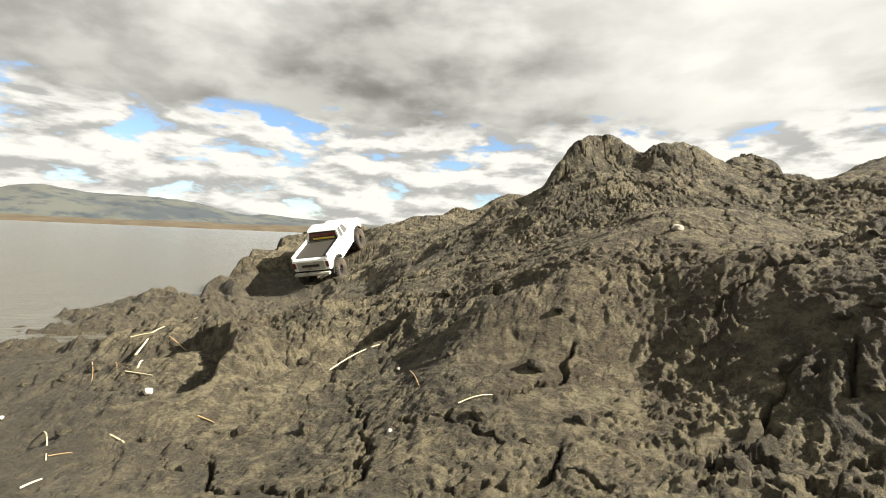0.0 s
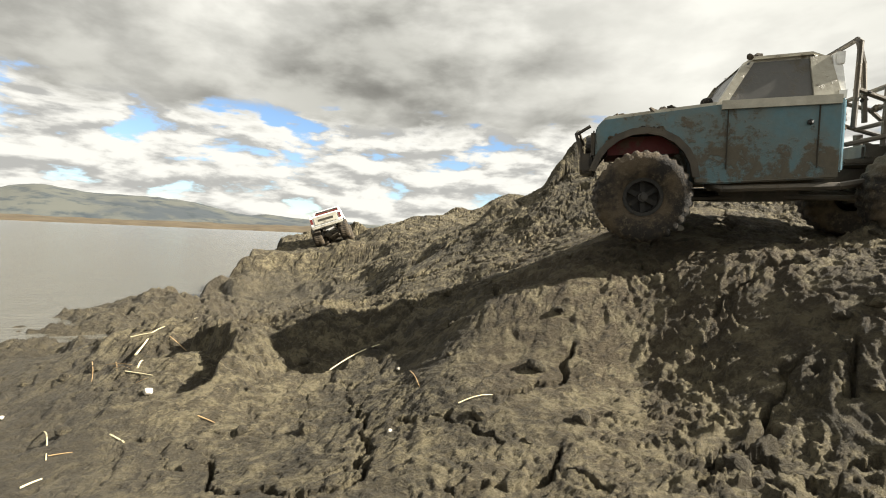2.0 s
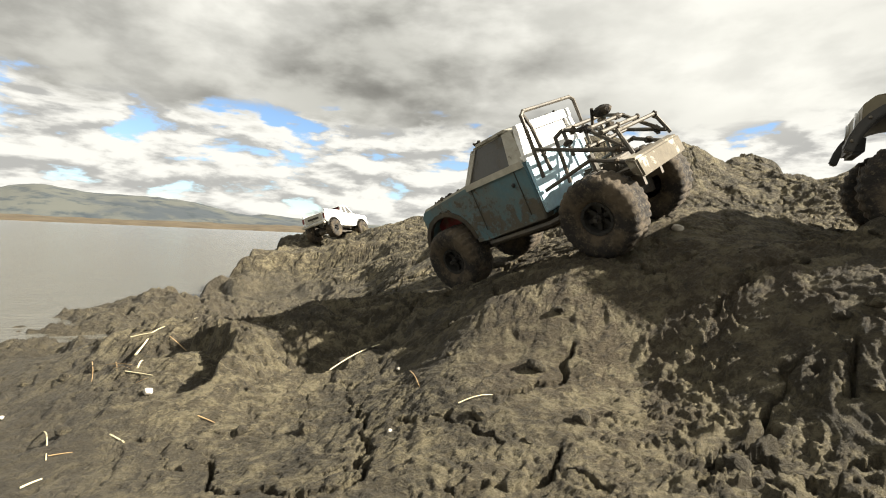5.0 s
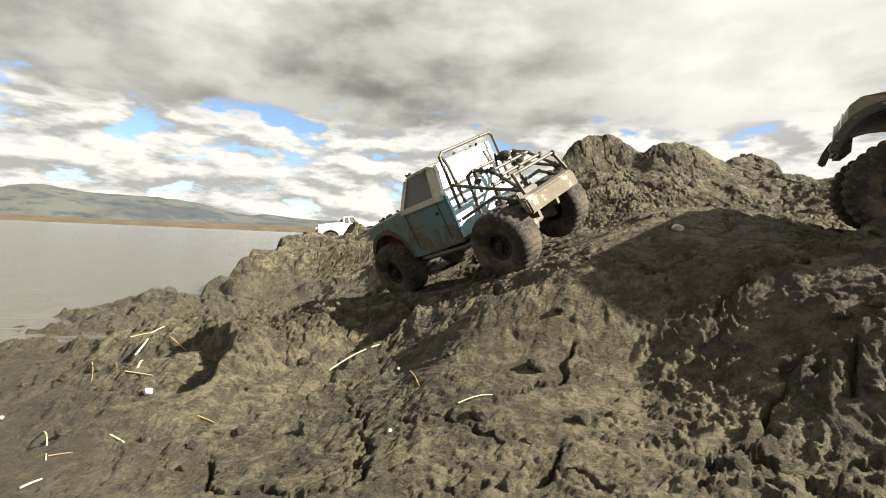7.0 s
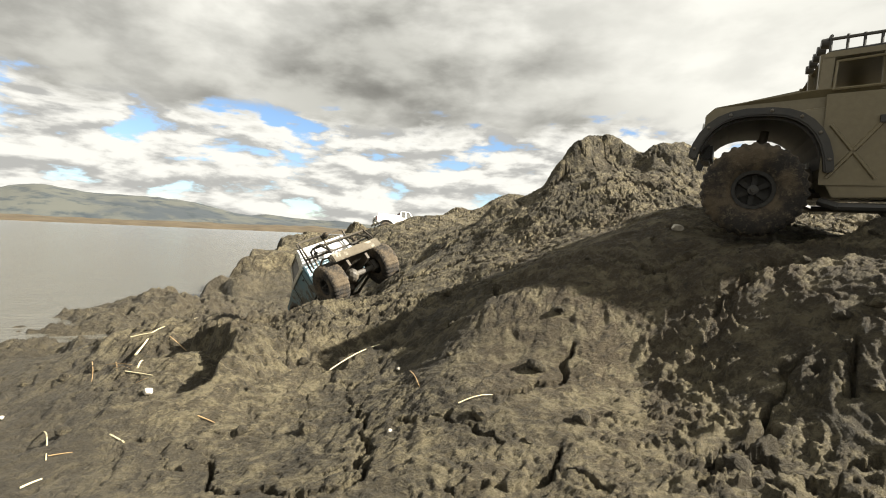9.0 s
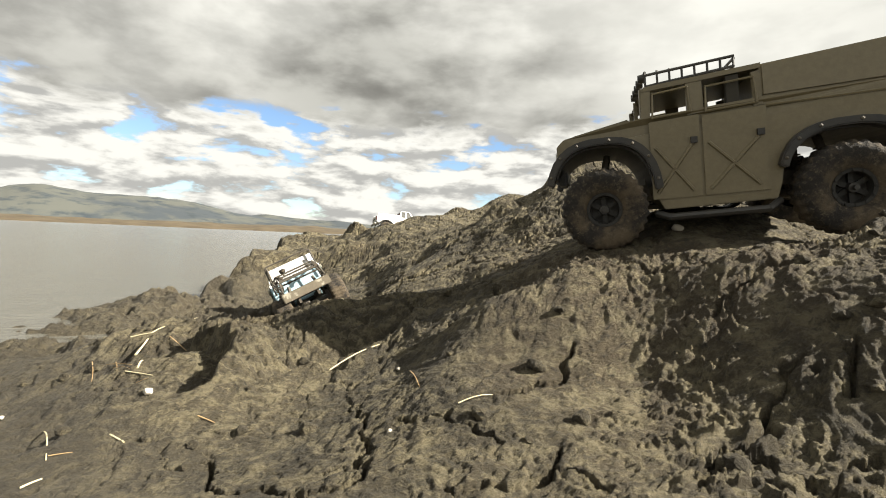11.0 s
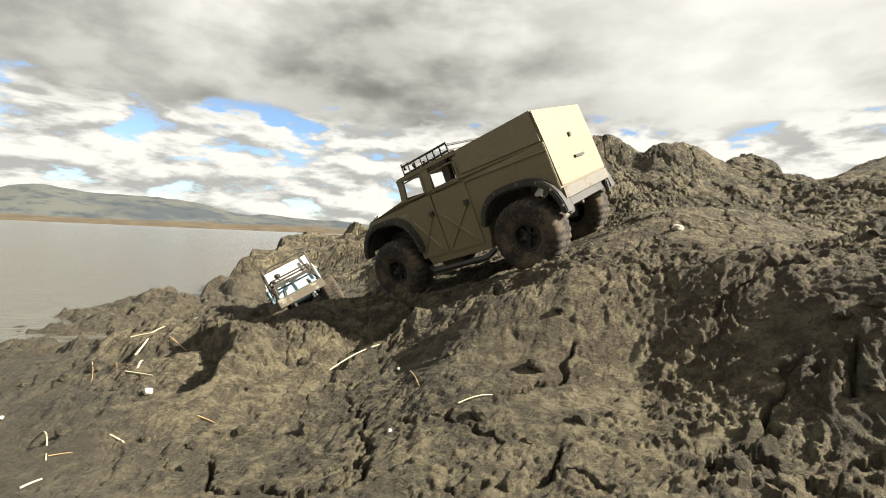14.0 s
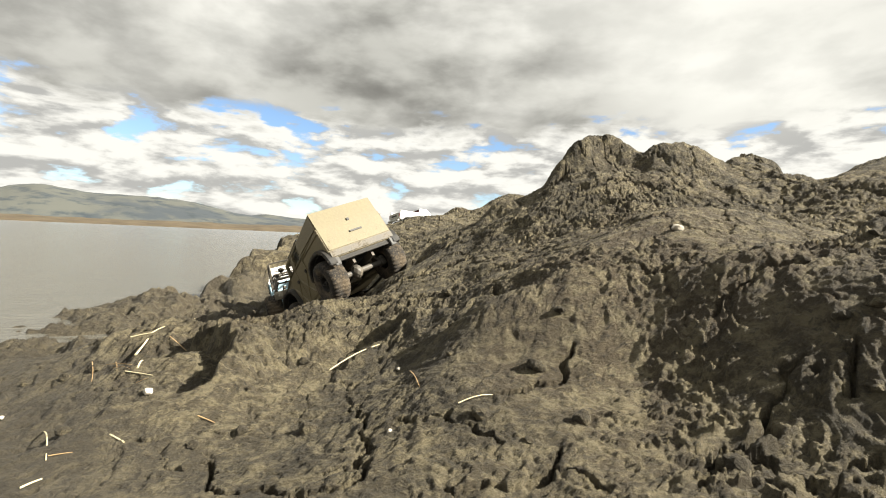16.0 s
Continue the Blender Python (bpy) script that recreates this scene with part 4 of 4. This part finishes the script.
# ---- the white pickup ----
def pickup_truck():
    ob = tagged(new("pickup_truck"), "white model pickup truck with a yellow-edged rear window", "model truck")
    r, w = 0.060, 0.095
    wheels = running_gear(ob, r, 0.082, 0.32, RIM)
    bm = bmesh.new()
    side = [(0.240, 0.105), (0.242, 0.150), (0.228, 0.160), (0.075, 0.170), (-0.040, 0.172)]
    side += [(-0.235, 0.172), (-0.245, 0.165), (-0.245, 0.112), (-0.228, 0.105)]
    side += arc(-0.16, 0.062, 0.070, 142, 16, 8) + [(-0.085, 0.082), (0.088, 0.082)] + arc(0.16, 0.062, 0.070, 165, 35, 8)
    slab(bm, side, -w, w)
    soften(bm, 0.004, 35)
    part("body", bm, SNOW, ob)
    bm = bmesh.new()
    slab(bm, [(-0.052, 0.1745), (-0.225, 0.1745), (-0.225, 0.1725), (-0.052, 0.1725)], -w * 0.86, w * 0.86)
    part("load_bed", bm, SEAM, ob, "dark open load bed")
    for s in (1, -1):
        bm = bmesh.new()
        box(bm, -0.238, -0.048, s * (w - 0.005) - 0.005, s * (w - 0.005) + 0.005, 0.1715, 0.187)
        soften(bm, 0.002)
        part("bed_side", bm, SNOW, ob)
        for quad in ([(0.082, 0.170), (0.044, 0.222), (0.034, 0.222), (0.068, 0.170)], [(0.010, 0.170), (0.010, 0.222), (0.000, 0.222), (0.000, 0.170)], [(-0.036, 0.170), (-0.030, 0.222), (-0.040, 0.222), (-0.050, 0.170)]):
            bm = bmesh.new()
            slab(bm, quad, s * w * 0.97, s * w * 0.86, lambda x, z: 1.0 - 0.14 * max(0, z - 0.17) / 0.05)
            part("pillar", bm, SNOW, ob)
        bm = bmesh.new()
        slab(bm, [(0.066, 0.170), (0.036, 0.221), (-0.036, 0.221), (-0.040, 0.170)], s * w * 0.93, s * w * 0.91, lambda x, z: 1.0 - 0.14 * max(0, z - 0.17) / 0.05)
        part("side_window", bm, DUSTY, ob)
        bm = bmesh.new()
        box(bm, -0.2475, -0.2445, s * 0.085 - 0.007, s * 0.085 + 0.007, 0.128, 0.158)
        part("tail_light", bm, RED, ob, "red tail light")
        bm = bmesh.new()
        slab(bm, arc(-0.16, 0.062, 0.075, 30, 165, 8) + arc(-0.16, 0.062, 0.069, 165, 30, 8), s * w * 0.92, s * (w + 0.003))
        part("wheel_arch", bm, BLACK, ob)
        bm = bmesh.new()
        slab(bm, arc(0.16, 0.062, 0.075, 30, 165, 8) + arc(0.16, 0.062, 0.069, 165, 30, 8), s * w * 0.92, s * (w + 0.003))
        part("wheel_arch", bm, BLACK, ob)
    bm = bmesh.new()
    slab(bm, [(0.048, 0.220), (0.036, 0.229), (-0.030, 0.229), (-0.044, 0.220)], -w * 0.86, w * 0.86)
    soften(bm, 0.003)
    part("roof", bm, SNOW, ob)
    bm = bmesh.new()
    slab(bm, [(0.080, 0.171), (0.044, 0.221), (0.040, 0.221), (0.076, 0.171)], -w * 0.82, w * 0.82)
    part("windscreen", bm, DUSTY, ob)
    bm = bmesh.new()
    slab(bm, [(-0.047, 0.174), (-0.037, 0.221), (-0.034, 0.221), (-0.044, 0.174)], -w * 0.84, w * 0.84)
    back = part("rear_window", bm, SEAM, ob, "dark rear window")
    bm = bmesh.new()
    box(bm, -0.049, -0.045, -0.062, 0.055, 0.182, 0.190)
    part("yellow_strip", bm, YELLOW, back, "yellow strip in the rear window")
    bm = bmesh.new()
    box(bm, -0.0455, -0.0425, -0.07, 0.07, 0.196, 0.212)
    part("red_strip", bm, RED, back, "dark red seats in the rear window")
    # tailgate and rear bumper: cream over white, the tail's shade put into colour
    bm = bmesh.new()
    box(bm, -0.2490, -0.2448, -0.070, 0.070, 0.118, 0.164)
    soften(bm, 0.002)
    gate = part("tailgate", bm, CREAM, ob, "white tailgate coloured cream for its shade, with mud")
    bm = bmesh.new()
    box(bm, -0.2505, -0.2488, -0.045, 0.045, 0.134, 0.147)
    part("lettering_bar", bm, SEAM, gate)
    bm = bmesh.new()
    box(bm, -0.264, -0.246, -0.092, 0.092, 0.092, 0.106)
    soften(bm, 0.003)
    part("rear_bumper", bm, CREAM, ob)
    bm = bmesh.new()
    box(bm, 0.238, 0.252, -0.092, 0.092, 0.096, 0.112)
    soften(bm, 0.003)
    part("front_bumper", bm, SNOW, ob)
    return ob, wheels


tan_truck, tan_wheels = utility_truck()
teal_truck, teal_wheels = crawler_truck()
white_truck, white_wheels = pickup_truck()


# ---- straws, stones and clods on the mud ----
STRAW = plain("dry_straw", (0.62, 0.54, 0.34), 0.7, 0, 0.1)
REEDY = plain("brown_straw", (0.40, 0.27, 0.13), 0.8, 0, 0.15)
STONE = plain("pale_stone", (0.42, 0.38, 0.31), 0.8, 0, 0.2)


def surface(x, y):
    return float(ground_height(np.array([x]), np.array([y]))[0])


def straw(x0, y0, x1, y1, r, mat=None, rise=0.0, label="dry yellow reed straw lying on the mud"):
    """A split stalk that follows the ground, a little bent, hollow at the ends."""
    bm = bmesh.new()
    n = 7
    rows = []
    za, zb = surface(x0, y0), surface(x1, y1)
    rest = max(0.0, max(surface(x0 + (x1 - x0) * k, y0 + (y1 - y0) * k) - za - (zb - za) * k for k in (0.25, 0.5, 0.75)))
    for i in range(n):
        k = i / (n - 1)
        x, y = x0 + (x1 - x0) * k, y0 + (y1 - y0) * k + 0.02 * math.hypot(x1 - x0, y1 - y0) * math.sin(k * 3)
        z = za + (zb - za) * k + min(rest, 0.008) * math.sin(k * math.pi) + r * 0.6 + rise * k
        rr = r * 0.75 * (1.0 - 0.35 * k)
        across = Vector((-(y1 - y0), x1 - x0, 0)).normalized()
        rows.append([bm.verts.new(Vector((x, y, z)) + across * math.cos(a) * rr + Vector((0, 0, math.sin(a) * rr * 0.7))) for a in (0, 1.05, 2.1, 3.14, 4.19, 5.24)])
    for a, b in zip(rows, rows[1:]):
        for j in range(6):
            bm.faces.new((a[j], a[(j + 1) % 6], b[(j + 1) % 6], b[j]))
    bmesh.ops.recalc_face_normals(bm, faces=bm.faces[:])
    return tagged(part("straw", bm, mat or STRAW, None), label, "straw", "straws on the mud")


def stone(x, y, s, seed, name="stone", mat=None, label="small pale stone on the mud"):
    rng = random.Random(seed)
    bm = bmesh.new()
    bmesh.ops.create_icosphere(bm, subdivisions=2, radius=s)
    for v in bm.verts:
        v.co *= 1 + 0.5 * noise.noise(v.co * (1.2 / s) + Vector((seed, 0, 0)))
        v.co.z *= 0.7
    ob = part(name, bm, mat or STONE, None)
    ob.matrix_world = pose(x, y, surface(x, y) + s * 0.25, 0, 0, rng.uniform(0, 360))
    return tagged(ob, label, "stone" if name == "stone" else "mud clod", "stones on the mud" if name == "stone" else "clods on the mud")


straw(-0.466, 0.610, -0.350, 0.549, 0.0022)
straw(-0.599, 0.951, -0.564, 0.960, 0.0022)
straw(-0.564, 0.960, -0.552, 0.984, 0.0020)
straw(-0.545, 0.881, -0.557, 0.937, 0.0030)
straw(-0.477, 0.777, -0.485, 0.803, 0.0022)
straw(-0.591, 0.897, -0.516, 0.785, 0.0012, REEDY)
straw(-0.491, 0.769, -0.436, 0.749, 0.0015)
straw(-0.633, 0.895, -0.561, 0.793, 0.0010, REEDY)
straw(-0.510, 0.636, -0.414, 0.519, 0.0014)
straw(-0.419, 0.529, -0.396, 0.533, 0.0013, REEDY)
straw(-0.399, 0.470, -0.389, 0.484, 0.0020)
straw(-0.157, 0.710, -0.095, 0.780, 0.0016)
straw(0.023, 0.510, 0.074, 0.533, 0.0010)
straw(-0.289, 0.593, -0.265, 0.585, 0.0012, REEDY)
straw(-0.603, 0.889, -0.474, 0.781, 0.0009, REEDY)
straw(-0.464, 0.739, -0.437, 0.739, 0.0010, REEDY)
straw(-0.573, 0.863, -0.488, 0.773, 0.0009, REEDY)
straw(-0.572, 1.082, -0.875, 1.771, 0.0015)
straw(-0.512, 0.931, -0.459, 0.891, 0.0012, REEDY)
straw(-0.037, 0.652, -0.021, 0.582, 0.0010, REEDY)
stone(0.369, 0.779, 0.0088, 3)
stone(-0.412, 0.697, 0.0070, 4)
stone(-0.046, 0.498, 0.0031, 5)
stone(-0.632, 0.710, 0.0035, 6)
stone(-0.055, 0.688, 0.0034, 7)


def clods():
    """Broken lumps of mud lying loose on the slope and along the shore."""
    rng = random.Random(21)
    for k in range(70):
        if k < 45:
            x, y = rng.uniform(-0.30, 0.62), rng.uniform(0.34, 0.95)
        else:
            x, y = rng.uniform(-0.75, -0.2), rng.uniform(0.55, 1.35)
        if off_track(np.array([x]), np.array([y]))[0] < 0.12:
            continue
        stone(x, y, rng.uniform(0.004, 0.011), 40 + k, "mud_clod", LUMP, "loose lump of dry grey mud")


clods()


# ---- what moves ----
def rolled(rows, r):
    """Distance covered along the rows, every tenth of a second, as wheel turns in degrees."""
    out, total, last = [], 0.0, None
    for i in range(161):
        t = i / 10
        a = max((q for q in rows if q[0] <= t), key=lambda q: q[0])
        b = min((q for q in rows if q[0] >= t), key=lambda q: q[0])
        k = 0 if b[0] == a[0] else (t - a[0]) / (b[0] - a[0])
        p = a[1].translation.lerp(b[1].translation, k)
        if last is not None:
            total += (p - last).dot(a[1].to_3x3() @ Vector((1, 0, 0)))
        last = p
        out.append((t, math.degrees(total / r)))
    return out


def drive(truck, wheels, rows):
    walk(truck, rows)
    for w in wheels:
        x, y, z = w.location
        walk(w, [(t, pose(x, y, z, 0, a, 0)) for t, a in rolled(rows, z)])


def motions():
    drive(tan_truck, tan_wheels, [
        (0, pose(1.50, 0.12, 0.335, -4, 0, 145)),
        (3.6, pose(0.90, 0.54, 0.328, -4, -1, 145)),
        (4.2, pose(0.815, 0.60, 0.327, -4, -2, 145)),
        (5.2, pose(0.785, 0.617, 0.326, -4, -2, 146)),
        (6.3, pose(0.775, 0.622, 0.326, -4, -2, 146)),
        (7.0, pose(0.773, 0.624, 0.326, -4, -2, 146)),
        (7.5, pose(0.746, 0.641, 0.325, -4.2, -1.6, 146.1)),
        (8.0, pose(0.705, 0.690, 0.329, -3.3, -2.0, 147.6)),
        (8.5, pose(0.653, 0.712, 0.325, -3.0, -1.2, 150.2)),
        (9.0, pose(0.620, 0.708, 0.322, -3.7, -1.7, 150.8)),
        (9.2, pose(0.608, 0.714, 0.322, -3.8, -1.5, 151)),
        (10.4, pose(0.510, 0.785, 0.320, -4, 2.5, 157)),
        (11.3, pose(0.408, 0.858, 0.316, -4, 8.0, 164)),
        (11.5, pose(0.386, 0.873, 0.315, -4.2, 8.7, 162)),
        (12, pose(0.337, 0.892, 0.306, -18.8, 11.4, 134.7)),
        (12.5, pose(0.310, 0.903, 0.299, -18.2, 12.0, 133.6)),
        (13, pose(0.258, 0.924, 0.290, -19.8, 15.2, 135.4)),
        (13.5, pose(0.200, 0.983, 0.269, -17.1, 16.3, 136.9)),
        (14, pose(0.120, 1.046, 0.242, -17.0, 15.0, 140)),
        (14.5, pose(0.039, 1.114, 0.212, -16.6, 13.2, 141.7)),
        (15.0, pose(-0.068, 1.250, 0.168, -25.0, 18.0, 138)),
        (15.5, pose(-0.190, 1.502, 0.110, -13.9, 26.7, 124)),
        (16, pose(-0.285, 1.622, 0.060, -21.3, 29.3, 121))])
    drive(teal_truck, teal_wheels, [
        (0, pose(1.00, 0.40, 0.328, -4, -1, 146)),
        (0.6, pose(0.80, 0.53, 0.329, -4, 0, 147)),
        (1, pose(0.667, 0.603, 0.329, -5.8, 0.3, 149.1)),
        (1.5, pose(0.576, 0.706, 0.330, -3.3, 1.6, 158)),
        (2, pose(0.455, 0.737, 0.318, -5.2, 1.6, 164)),
        (2.5, pose(0.384, 0.796, 0.320, -11.6, 8.0, 155)),
        (3, pose(0.330, 0.825, 0.311, -17.8, 9.1, 137)),
        (3.5, pose(0.270, 0.850, 0.285, -21.1, 13.8, 134.5)),
        (4, pose(0.251, 0.865, 0.286, -22.9, 15.6, 132.2)),
        (6.5, pose(0.144, 1.038, 0.258, -21.6, 14.1, 130.1)),
        (7, pose(0.097, 1.076, 0.245, -25.5, 13.1, 131.3)),
        (7.5, pose(-0.011, 1.199, 0.204, -24.8, 12.2, 135.9)),
        (8.0, pose(-0.201, 1.562, 0.088, -18.5, 24.3, 119)),
        (8.5, pose(-0.268, 1.611, 0.045, -24.5, 35.0, 119.5)),
        (9.0, pose(-0.290, 1.608, 0.042, -22.8, 33.5, 120.5)),
        (9.2, pose(-0.300, 1.620, 0.038, -23, 33, 119)),
        (10.2, pose(-0.40, 1.76, -0.01, -25, 22, 112)),
        (11.3, pose(-0.476, 1.88, -0.045, -28, 12, 108)),
        (12.5, pose(-0.479, 1.89, -0.048, -28, 11, 108)),
        (14.0, pose(-0.485, 1.90, -0.048, -30, 11, 107)),
        (14.5, pose(-0.511, 1.94, -0.040, -38, 12, 106)),
        (15.0, pose(-0.531, 1.89, -0.060, -13, 12, 103)),
        (15.5, pose(-0.545, 1.93, -0.06, -14, 12, 105)),
        (16, pose(-0.535, 1.96, -0.07, -16, 14, 106))])
    drive(white_truck, white_wheels, [
        (0, pose(-0.565, 2.62, 0.135, -9, -28, 82)),
        (0.5, pose(-0.565, 2.66, 0.15, -9, -27, 82)),
        (1.0, pose(-0.60, 2.85, 0.20, -10, -14, 86)),
        (1.5, pose(-0.67, 3.12, 0.235, -16, 2, 94)),
        (2.5, pose(-0.69, 3.18, 0.235, -23, 4, 97)),
        (3.5, pose(-0.71, 3.20, 0.235, -32, 8, 98)),
        (4.2, pose(-0.71, 3.24, 0.24, -28, 6, 92)),
        (5.4, pose(-0.72, 3.55, 0.26, -12, -4, 50)),
        (6.4, pose(-0.76, 3.86, 0.205, -8, -10, 24)),
        (7.0, pose(-0.74, 3.92, 0.205, -8, -9, 22)),
        (7.5, pose(-0.66, 4.06, 0.215, -8, -4, 20)),
        (8.0, pose(-0.43, 4.26, 0.265, -8, 0, 18)),
        (8.6, pose(-0.37, 4.30, 0.278, -8, 4, 18)),
        (9.2, pose(-0.37, 4.30, 0.278, -8, 4, 18)),
        (14.6, pose(-0.36, 4.30, 0.278, -8, 4, 18)),
        (16, pose(-0.23, 4.42, 0.315, -8, 4, 34))])


motions()
